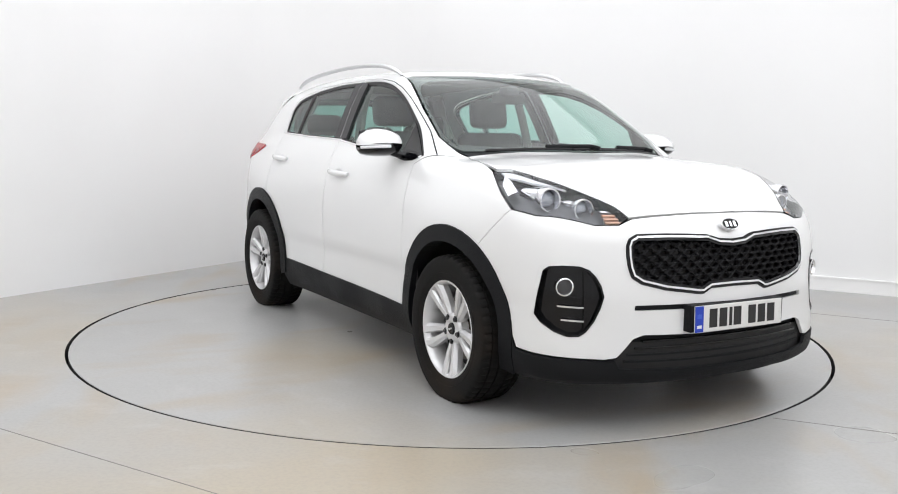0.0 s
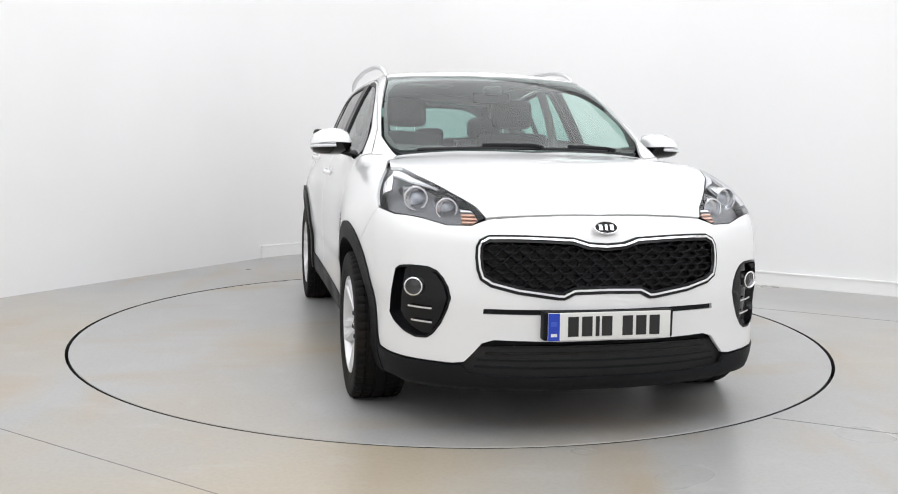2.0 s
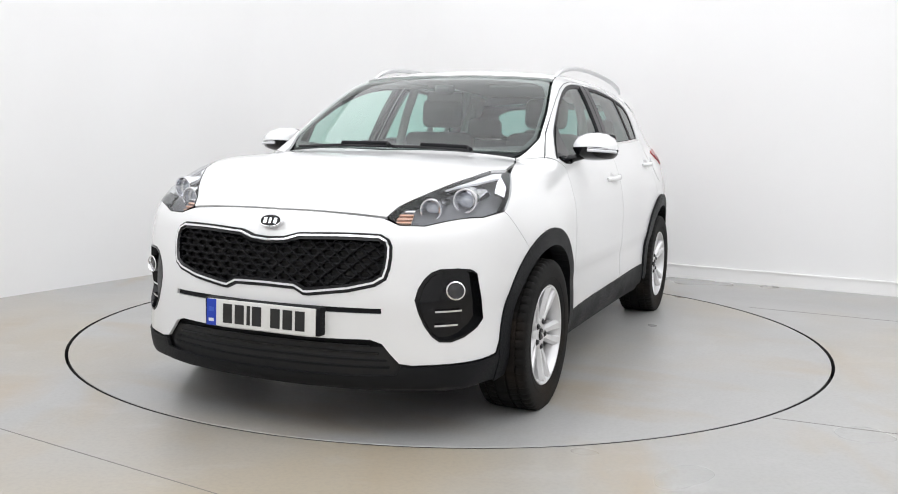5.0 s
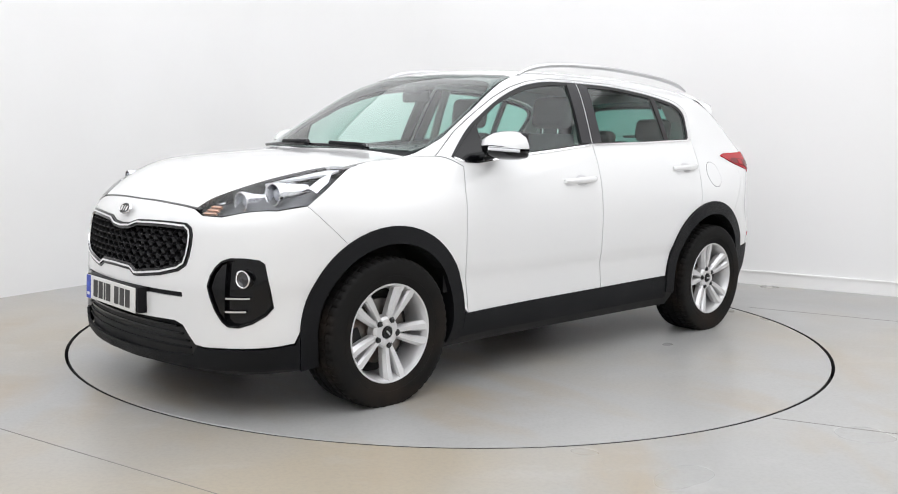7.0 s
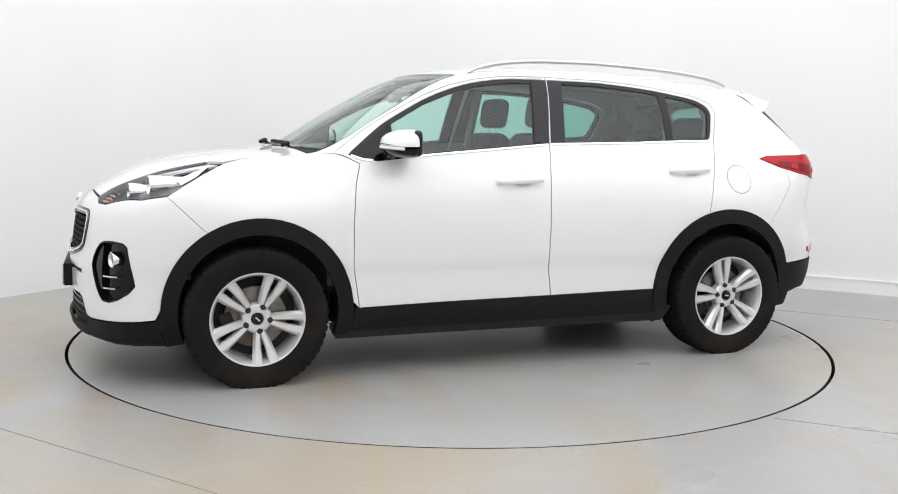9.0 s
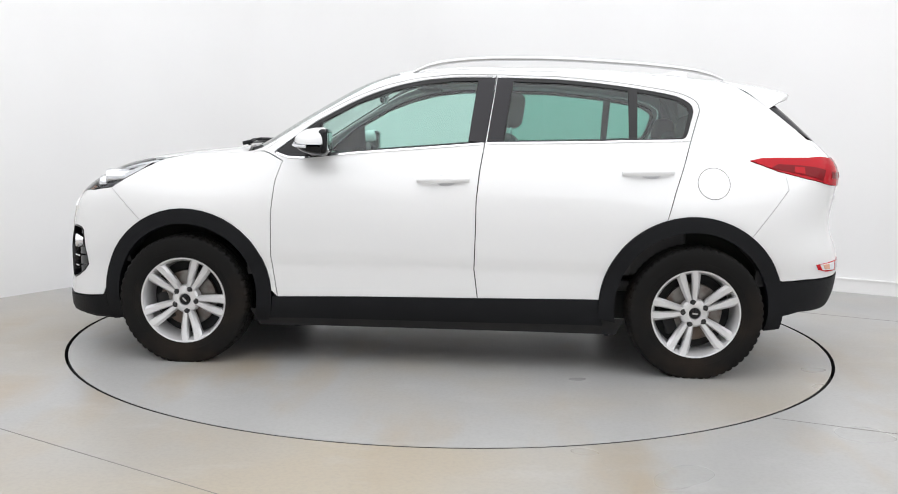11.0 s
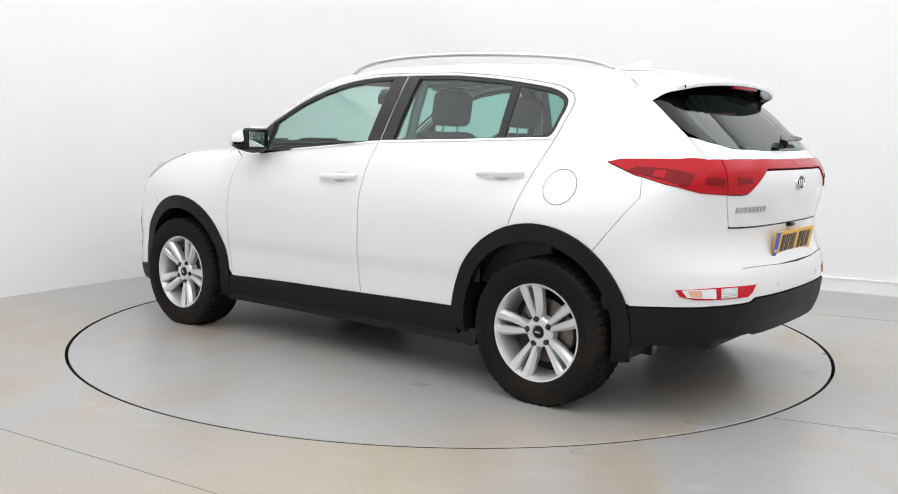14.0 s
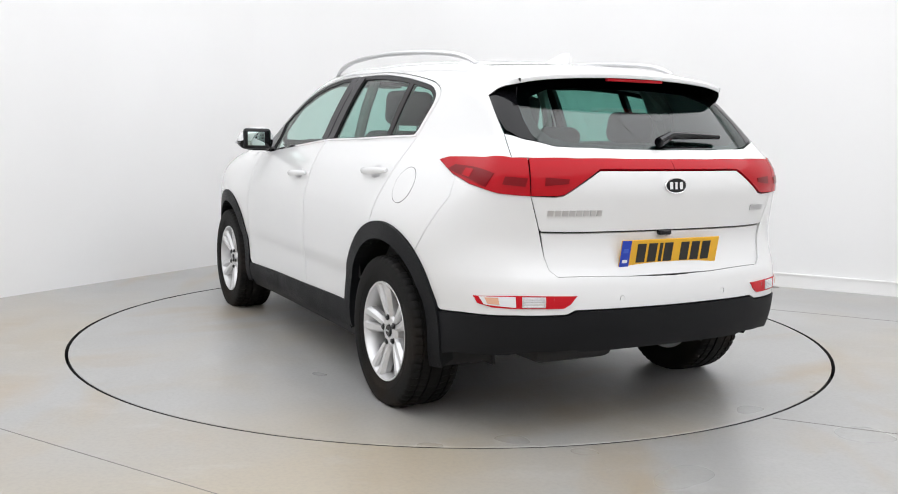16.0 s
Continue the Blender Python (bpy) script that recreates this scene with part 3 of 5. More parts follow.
def build_shell():
    # front wing
    panel("front_wing", gap=0.0016, outline3=stack(side([(0.945, 1.118)]), HOOD_SIDE[::-1][0:2], side([(1.475, 1.066)] + LAMP_LOW), side(fa(58, 176)),
                              side(DOOR_FRONT)), view=(90, 8), mat=PAINT, parent=car)
    # doors, each with its window opening
    hole_f = side(spline([(0.872, 1.118), (0.70, 1.255), (0.619, 1.307), (0.445, 1.401), (0.289, 1.463), (0.134, 1.504), (-0.049, 1.527),
                   (-0.262, 1.532), (-0.214, 1.184), (0.118, 1.152), (0.444, 1.124), (0.72, 1.092), (0.80, 1.092)], True, 0.03, [0, 7, 8]))
    door_l, door_r = panel("front_door", stack(side(FRAME_TOP), side(B_SEAM[1:]), side([(0.40, 0.372)]), side(DOOR_FRONT)),
                           (90, 8), PAINT, car, holes=[hole_f])
    hole_r = side(spline([(-0.308, 1.532), (-0.614, 1.526), (-0.90, 1.500), (-1.12, 1.468), (-1.238, 1.443), (-1.302, 1.408), (-1.318, 1.370),
                   (-1.303, 1.315), (-1.276, 1.236), (-1.235, 1.218), (-0.774, 1.200), (-0.250, 1.186)], True, 0.03, [0, 11]))
    gate_l, gate_r = panel("rear_door", stack(side(B_SEAM[::-1]), side(FRAME_REAR), side(DOOR_REAR), side(ra(72.5, 5)), side([(-0.842, 0.392)])),
                           (90, 8), PAINT, car, holes=[hole_r])
    # pillars, roof rail and rear quarter in one pressing
    panel("side_frame", stack(side(FRAME_TOP), side(FRAME_REAR), side(DOOR_REAR), side(ra(72.5, 128)), side([(-1.70, 0.86), (-1.788, 0.974), (-1.775, 1.053)]),
                              TAIL_TIP, TAIL_TOP[::-1], GATE_UP[::-1], DITCH[::-1], SCREEN_SIDE[::-1], [HOOD_SIDE[-1]]),
          (96, 24), PAINT, car, gap=0.0018)
    # bonnet, roof
    panel("bonnet", stack([(2.072, 0, 0.909), (2.058, 0.28, 0.906)], LAMP_TOP, HOOD_SIDE, [(1.10, 0.40, 1.137), (1.19, 0.0, 1.142)]), (0, 62), PAINT,
          car, pair=False, centre=True, gap=0.0014)
    panel("roof", stack([(0.375, 0, 1.56), (0.33, 0.3, 1.555)], SCREEN_SIDE[-1:], DITCH, [(-1.51, 0.3, 1.55), (-1.53, 0.0, 1.555)]), (0, 88), PAINT, car,
          pair=False, centre=True)
    # front bumper
    grille_hole = nose([(-0.003, 0.802), (0.072, 0.807), (0.135, 0.825), (0.186, 0.827), (0.33, 0.832), (0.471, 0.831), (0.507, 0.813), (0.522, 0.785), (0.525, 0.742),
                        (0.521, 0.695), (0.509, 0.655), (0.469, 0.628), (0.366, 0.602), (0.205, 0.580), (0.180, 0.580), (0.137, 0.601), (-0.003, 0.604)])
    fog_hole = nose([(0.617, 0.578), (0.626, 0.622), (0.645, 0.660), (0.668, 0.686), (0.70, 0.700), (0.76, 0.702), (0.800, 0.696), (0.815, 0.680), (0.824, 0.62), (0.830, 0.55), (0.832, 0.495),
                     (0.818, 0.462), (0.785, 0.428), (0.745, 0.410), (0.705, 0.412), (0.680, 0.432), (0.652, 0.475), (0.630, 0.530)])
    slit_hole = nose([(-0.003, 0.541), (0.495, 0.541), (0.497, 0.521), (-0.003, 0.519)])
    mid_line = nose([(0, z) for z in (0.545, 0.575, 0.60)])
    low = nose([(0, z) for z in (0.415, 0.44, 0.48, 0.515)])
    corner_z = side([(1.90, 0.322)])
    panel("front_bumper", stack(nose([(0, 0.905), (0.28, 0.901), (0.46, 0.889)]), [LAMP_FRONT[2], LAMP_FRONT[1], LAMP_FRONT[0]], side([LAMP_LOW[1]]),
                                side(fa(58, 3)), side([(1.80, 0.338), (1.88, 0.330)]), nose([(0.70, 0.322), (0.61, 0.318), (0.566, 0.325), (0.53, 0.365), (0.500, 0.402), (0.455, 0.417), (0.2, 0.412)]), low,
                                nose([(0, 0.56), (0, 0.59), (0, 0.70), (0, 0.80), (0, 0.85)])), (42, 4), PAINT, car, pair=False, centre=True,
          holes=[grille_hole, fog_hole, slit_hole], gap=0.0008)
    # lower front cladding and chin
    panel("front_cladding", stack(nose([(0, 0.272), (0.2, 0.272), (0.45, 0.275), (0.555, 0.282), (0.572, 0.318), (0.61, 0.313), (0.70, 0.317)]), side([(1.88, 0.325), (1.80, 0.333)]), side(fa(2, -20, n=4)),
                                  side([(1.76, 0.215), (1.86, 0.225)]), nose([(0.72, 0.228), (0.58, 0.224), (0.3, 0.220), (0.0, 0.220), (0, 0.245)])), (42, 4), PLASTIC, car,
          pair=False, centre=True, lift=0.006)
    # sills and arch lips
    panel("sill", side([(0.862, 0.366), (0.40, 0.376), (-0.216, 0.385), (-0.838, 0.396), (-0.86, 0.30), (-0.87, 0.255), (-0.2, 0.250), (0.6, 0.248), (0.885, 0.245), (0.87, 0.30)]),
          (90, 0), PLASTIC, car, lift=0.006, thick=0.05)
    panel("arch_cladding", side(fa(-20, 196, n=30) + fa(200, -22, 0.378, n=30)), (90, 0), PLASTIC, car, lift=0.008, thick=0.075, grid=0.03, gap=0)
    panel("arch_cladding", side(ra(-8, 192, n=30) + ra(196, -12, 0.392, n=30)), (90, 0), PLASTIC, car, lift=0.014, thick=0.075, grid=0.03, gap=0)
    # rear bumper and its cladding
    panel("rear_bumper", stack(tail([(0, 0.60), (0, 0.63), (0, 0.662)]), GATE_SIDE[::-1], TAIL_LOW[::-1], side([(-1.775, 1.050), (-1.788, 0.974), (-1.70, 0.86)]), side(ra(128, 161)),
                               side([(-1.775, 0.508), (-1.90, 0.517)]), tail([(0.70, 0.524), (0.56, 0.525), (0.505, 0.527), (0.470, 0.544), (0.2, 0.543), (0, 0.542)])), (140, 4), PAINT, car, pair=False, centre=True, gap=0.0008)
    panel("rear_cladding", stack(tail([(0, 0.538), (0.2, 0.539), (0.468, 0.540), (0.503, 0.523), (0.56, 0.521), (0.70, 0.520)]), side([(-1.90, 0.513), (-1.775, 0.504)]), side(ra(163, 186, n=4)),
                                 side([(-1.77, 0.322), (-1.87, 0.345)]), tail([(0.66, 0.366), (0.60, 0.372), (0.45, 0.376), (0.42, 0.366), (0.2, 0.366), (0, 0.366), (0, 0.43)])), (140, 0), PLASTIC, car, pair=False, centre=True, lift=0.005)
    # tailgate
    panel("tailgate_upper", stack(tail([(0, 1.139), (0, 1.155), (0, 1.176), (0.25, 1.177), (0.444, 1.182), (0.510, 1.185), (0.575, 1.203)]), [(-1.975, 0.622, 1.212)], GATE_UP[3:], tail([(0.6, 1.139), (0.4, 1.139), (0.2, 1.139)])), (170, 20), PAINT, car, pair=False, centre=True, gap=0.001)
    gate = stack(tail([(0, 0.848), (0, 0.95), (0, 1.05), (0, 1.093), (0.2, 1.093), (0.365, 1.093), (0.395, 1.075), (0.52, 0.995), (0.55, 0.990)]), [TAIL_LOW[-1]], [GATE_SIDE[0]], tail([(0.592, 0.850), (0.3, 0.848)]))
    panel("tailgate", gate, (168, 5), PAINT, car, pair=False, centre=True)
    panel("tailgate_lower", stack(tail([(0, 0.75), (0, 0.845), (0.3, 0.844), (0.592, 0.846)]), GATE_SIDE[1:], tail([(0, 0.668)])), (168, 5), PAINT, car, pair=False, centre=True, lift=-0.006)
    return door_l, door_r, gate_l, gate_r, hole_f, hole_r, grille_hole, fog_hole, slit_hole


(FDL, FDR, RDL, RDR, HOLE_F, HOLE_R, GRILLE, FOG, SLIT) = build_shell()


# dark inner body behind the seams: a smaller copy of the lower skin, open to the cabin
def build_inner():
    verts, faces, n, zs = [], [], 96, np.linspace(0.20, 1.08, 20)
    for z in zs:
        for i in range(n):
            a = 2 * math.pi * i / n
            dv = np.array([-math.cos(a), -math.sin(a) * 0.62, 0])
            dv /= np.linalg.norm(dv)
            o = np.array([0.0, 0.0, z]) - dv * 3.2
            verts.append(o)
            faces.append(dv)
    o, d = np.array(verts), np.array(faces)
    hit = cast(o, d, 3.2, 200)
    hit = np.where(np.isnan(hit), o + d * 3.1, hit)
    hit = hit - normals(hit) * 0.022
    hit[:, 2] = o[:, 2]
    fs = []
    for j in range(len(zs) - 1):
        for i in range(n):
            q = (j * n + i, j * n + (i + 1) % n, (j + 1) * n + (i + 1) % n, (j + 1) * n + i)
            c = hit[list(q)].mean(0)
            if any(math.hypot(c[0] - A[0], c[2] - A[1]) < 0.42 and abs(c[1]) > 0.5 for A in (FA, RA)):
                continue
            if c[0] < -1.65 and c[2] < 0.42:
                continue
            if c[0] > 1.42 and abs(c[1]) > 0.40 and c[2] > 0.80:
                continue
            if c[0] > 1.8 and abs(c[1]) < 0.88 and 0.37 < c[2] < 0.85:
                continue
            fs.append(q)
    child("inner_body", mesh_from("inner_body", hit, fs, DULL), car)
    # floor pan and wheel wells
    bm = bmesh.new()
    hull_box(bm, (-1.05, -0.58, 0.27), (2.02, 0.58, 0.30), bevel=0.01)
    hull_box(bm, (-2.08, -0.60, 0.385), (-1.70, 0.60, 0.40), bevel=0.005)
    hull_box(bm, (-0.93, -0.84, 0.25), (0.93, 0.84, 0.28), bevel=0.01)
    for x in (1.335, -1.335):
        hull_box(bm, (x - 0.42, -0.60, 0.24), (x + 0.42, -0.585, 0.85))
        hull_box(bm, (x - 0.42, 0.585, 0.24), (x + 0.42, 0.60, 0.85))
        tube(bm, [(x, -0.7, 0.335), (x, 0.7, 0.335)], 0.04, 10)
    tube(bm, [(-2.0, 0.35, 0.34), (-1.7, 0.36, 0.32), (-1.3, 0.2, 0.25), (0.4, 0.1, 0.23)], 0.035, 10)
    hull_box(bm, (-2.02, 0.15, 0.29), (-1.78, 0.55, 0.385), bevel=0.04)
    hull_box(bm, (-0.55, -0.45, 0.20), (0.25, 0.42, 0.26), bevel=0.03)
    part("underbody", bm, DULL, car, "dark underbody with exhaust")
    for x, r in ((FA[0], 0.425), (RA[0], 0.438)):
        for sy in (1, -1):
            bm = bmesh.new()
            prof = [(r, sy * 0.58), (r, sy * 0.86)]
            rows = []
            for i in range(25):
                a = radians(-14 + 208 * i / 24)
                rows.append([bm.verts.new((x + q * math.cos(a), y, FA[1] + q * math.sin(a))) for q, y in prof])
            for p, q in zip(rows, rows[1:]):
                bm.faces.new((p[0], p[1], q[1], q[0]))
            part("wheel_well", bm, DULL, car)
    # mud flaps ahead of the rear wheels
    for sy in (1, -1):
        bm = bmesh.new()
        hull_box(bm, (-0.905, sy * 0.78 - 0.06, 0.19), (-0.885, sy * 0.78 + 0.06, 0.27), pose(0, 0, 0), 0.004)
        part("deflector", bm, PLASTIC, car)


build_inner()


def full(h):
    """A half outline that starts and ends on the middle, with its other half."""
    h = np.array(h, float)
    h[[0, -1], 1] = 0
    return np.concatenate([h, (h * [1, -1, 1])[::-1][1:-1]])


def shrink(h, g, axis=(1, 2)):
    """The outline moved inwards by g as seen along the third axis."""
    h = np.array(h, float)
    d = spline(h, True, 0.02, None)
    d[:, axis] = inset(d[:, axis], g)
    return d


# ---- windows
def build_glazing():
    # front screen with its dark border
    ws = stack([(1.125, 0, 1.15), (1.07, 0.36, 1.142)], [(0.975, 0.640, 1.145)], np.array(SCREEN_SIDE) - [0, 0.010, 0], [(0.33, 0.3, 1.555), (0.372, 0, 1.56)])
    panel("windscreen", full(ws), (0, 40), SCREEN, car, "clear windscreen with a dark border", pair=False, lift=-0.006, thick=0.002, grid=0.06)
    inner = stack([(1.09, 0, 1.16), (1.03, 0.36, 1.155)], [(0.895, 0.645, 1.170), (0.815, 0.668, 1.222), (0.600, 0.638, 1.352), (0.440, 0.602, 1.447), (0.370, 0.560, 1.485), (0.345, 0.50, 1.500)], [(0.385, 0.26, 1.535), (0.425, 0, 1.54)])
    panel("windscreen_border", full(ws), (0, 40), PIANO, car, pair=False, lift=-0.012, thick=0.002, grid=0.05, holes=[full(inner)])
    for sy, door_f, door_r in ((1, FDL, RDL), (-1, FDR, RDR)):
        mir = sy < 0
        kw = dict(mirror=mir, grid=0.06)

        def add(name, pts, mat, parent, label="", **k):
            return child(name, panel_mesh(name, pts, (90, 8), mat, **{**kw, **k}), parent, label)
        # front door: seal, glass, mirror corner, pillar film
        gf = side([(0.635, 1.280), (0.445, 1.386), (0.289, 1.447), (0.134, 1.489), (-0.049, 1.513), (-0.190, 1.517), (-0.148, 1.185), (0.118, 1.160), (0.444, 1.131), (0.635, 1.113)])
        add("window_seal", HOLE_F, SEAL, door_f, lift=-0.004, thick=0.02, gap=-0.002, holes=[gf])
        add("window", shrink(gf, -0.004, (0, 2)), DOORGLASS, door_f, "green-tinted door glass", lift=-0.008, thick=0.003)
        add("pillar_cover", side([(-0.190, 1.522), (-0.2835, 1.5335), (-0.275, 1.45), (-0.2365, 1.184), (-0.146, 1.190)]), PILLAR, door_f, lift=0.0022, thick=0.006)
        add("mirror_corner", side([(0.868, 1.116), (0.64, 1.285), (0.64, 1.105), (0.72, 1.096), (0.80, 1.094)]), PIANO, door_f, lift=0.001)
        # rear door: seal, drop glass, divider, fixed glass
        g1 = side([(-0.375, 1.517), (-0.614, 1.512), (-0.90, 1.486), (-0.985, 1.474), (-0.985, 1.214), (-0.774, 1.206), (-0.332, 1.194)])
        g2 = side(spline([(-1.028, 1.468), (-1.12, 1.454), (-1.230, 1.430), (-1.285, 1.398), (-1.300, 1.368), (-1.262, 1.240), (-1.23, 1.228), (-1.022, 1.216)], True, 0.03, [0, 7]))
        add("window_seal", HOLE_R, SEAL, door_r, lift=-0.004, thick=0.02, gap=-0.002, holes=[g1, g2])
        add("window", shrink(g1, -0.004, (0, 2)), PRIVACY, door_r, "dark-tinted rear door glass", lift=-0.008, thick=0.003)
        add("quarter_window", shrink(g2, -0.004, (0, 2)), PRIVACY, door_r, "dark-tinted fixed quarter glass", lift=-0.008, thick=0.003)
        add("pillar_cover", side([(-0.2885, 1.5335), (-0.376, 1.521), (-0.330, 1.194), (-0.2415, 1.186), (-0.279, 1.45)]), PILLAR, door_r, lift=0.0022, thick=0.006)
        # bright strips under the windows
        low_f = [(0.86, 1.108), (0.80, 1.088), (0.72, 1.0845), (0.444, 1.1155), (0.118, 1.144), (-0.218, 1.175)]
        add("belt_strip", side(low_f + [(x, z + 0.0085) for x, z in low_f[::-1]]), CHROME, door_f, "thin chrome strip", lift=0.005, thick=0.01, gap=0, ds=0.04)
        low_r = [(-0.248, 1.178), (-0.774, 1.192), (-1.235, 1.209), (-1.292, 1.212)]
        add("belt_strip", side(low_r + [(x, z + 0.0085) for x, z in low_r[::-1]]), CHROME, door_r, "thin chrome strip", lift=0.005, thick=0.01, gap=0, ds=0.04)
        top_f = [(0.868, 1.126), (0.70, 1.262), (0.615, 1.314), (0.445, 1.408), (0.289, 1.470), (0.134, 1.510), (-0.049, 1.533), (-0.268, 1.538)]
        add("frame_strip", side(top_f + [(x, z + 0.005) for x, z in top_f[::-1]]), SATIN, door_f, lift=0.002, thick=0.006, gap=0, ds=0.04)
    # rear screen
    rg = tail([(0, 1.178), (0.2, 1.179), (0.385, 1.1795), (0.505, 1.188), (0.565, 1.204), (0.577, 1.24), (0.577, 1.30), (0.553, 1.38), (0.50, 1.45), (0.40, 1.470), (0.2, 1.485), (0, 1.490)])
    panel("rear_window", full(rg), (180, 25), TAILGLASS, car, "tinted rear window, darkened for the spoiler's reflection", pair=False, lift=-0.003, thick=0.004, grid=0.06)
    ri = tail([(0, 1.200), (0.25, 1.201), (0.43, 1.208), (0.50, 1.228), (0.525, 1.26), (0.52, 1.32), (0.49, 1.39), (0.38, 1.43), (0.2, 1.44), (0, 1.442)])
    panel("rear_window_border", full(rg), (180, 25), PIANO, car, pair=False, lift=-0.010, thick=0.002, grid=0.05, holes=[full(ri)])
    # the gloss black corner where the rear window wraps round to the side
    panel("rear_fin", stack([FIN_TIP, (-1.77, 0.645, 1.350), (-1.816, 0.655, 1.313), (-1.906, 0.658, 1.251), (-1.965, 0.628, 1.218)],
                            tail([(0.572, 1.207), (0.575, 1.24), (0.575, 1.30), (0.550, 1.38), (0.50, 1.45)]), [(-1.66, 0.585, 1.452)]), (120, 16), PIANO, car,
          "gloss black corner beside the rear window", lift=-0.002, gap=0.0006)


build_glazing()


# ---- roof spoiler: white top with a dark underside
def build_spoiler():
    ys = np.linspace(-0.575, 0.575, 37)
    top, under = [], []
    for y in ys:
        q = abs(y) / 0.575
        start = cast(np.array([[-1.535 + 0.045 * q**2, y * 0.87, 2.0]]), np.array([0, 0, -1.0]), 1.0, 120)[0]
        tip = np.array([-1.905 + 0.050 * q**2 + 0.02 * q**6, y * 0.95, 1.497 - 0.026 * q**2 - 0.010 * q**8])
        row = []
        for k in range(9):
            t = k / 8
            p = start + (tip - start) * t
            p[2] += 0.012 * math.sin(math.pi * t) - 0.002 * (1 - t)
            row.append(p)
        row += [tip + [-0.004, 0, -0.006], tip + [0.0, 0, -0.020]]
        top.append(row)
        back = np.array([-1.745 + 0.09 * q**2, y, 1.452 - 0.03 * q**2])
        under.append([tip + [0.002, 0, -0.021], tip + (back - tip) * 0.5 + [0, 0, -0.002], back, back + [0.10, 0, 0.02]])

    def strip(rows):
        v = [p for r in rows for p in r]
        m = len(rows[0])
        return v, [(i * m + k, (i + 1) * m + k, (i + 1) * m + k + 1, i * m + k + 1) for i in range(len(rows) - 1) for k in range(m - 1)]
    me = mesh_from("spoiler", *strip(top), PAINT, True)
    sp = child("spoiler", me, car, "white roof spoiler over the rear window")
    child("spoiler_underside", mesh_from("spoiler_underside", *strip(under), PIANO, True), sp, "gloss black underside")
    # white flank from the seam to the lip, and the black return below it
    for k, sy in ((0, -1), (-1, 1)):
        edge = np.array(top[k][:9])
        low = spline([(-1.488, sy * 0.502, edge[0][2] - 0.006), (-1.598, sy * 0.581, 1.485), (-1.656, sy * 0.610, 1.442), (-1.720, sy * 0.634, 1.389), (-1.778, sy * 0.603, 1.425),
                      tuple(top[k][10])], False, 0.02, [0, 3, 5])
        e2 = np.stack([np.interp(np.linspace(0, 1, len(low)), np.linspace(0, 1, 9), edge[:, i]) for i in range(3)], 1)
        rows = [[l + (e - l) * t + np.array([0, sy * 0.010 * math.sin(math.pi * t), 0.008 * math.sin(math.pi * t)]) for t in np.linspace(0, 1, 7)] for l, e in zip(low, e2)]
        child("end_cap", mesh_from("end_cap", *strip(rows), PAINT, True), sp, "white spoiler flank")
        fan = [np.array((-1.720, sy * 0.630, 1.386)), np.array((-1.778, sy * 0.600, 1.423))] + under[k]
        child("end_return", mesh_from("end_return", fan, [tuple(range(len(fan)))], PIANO), sp, "gloss black return")
    bm = bmesh.new()
    hull_box(bm, (-1.899, -0.15, 1.462), (-1.880, 0.15, 1.476), bevel=0.003)
    part("brake_light", bm, REDLENS, sp, "slim red high brake light")


build_spoiler()


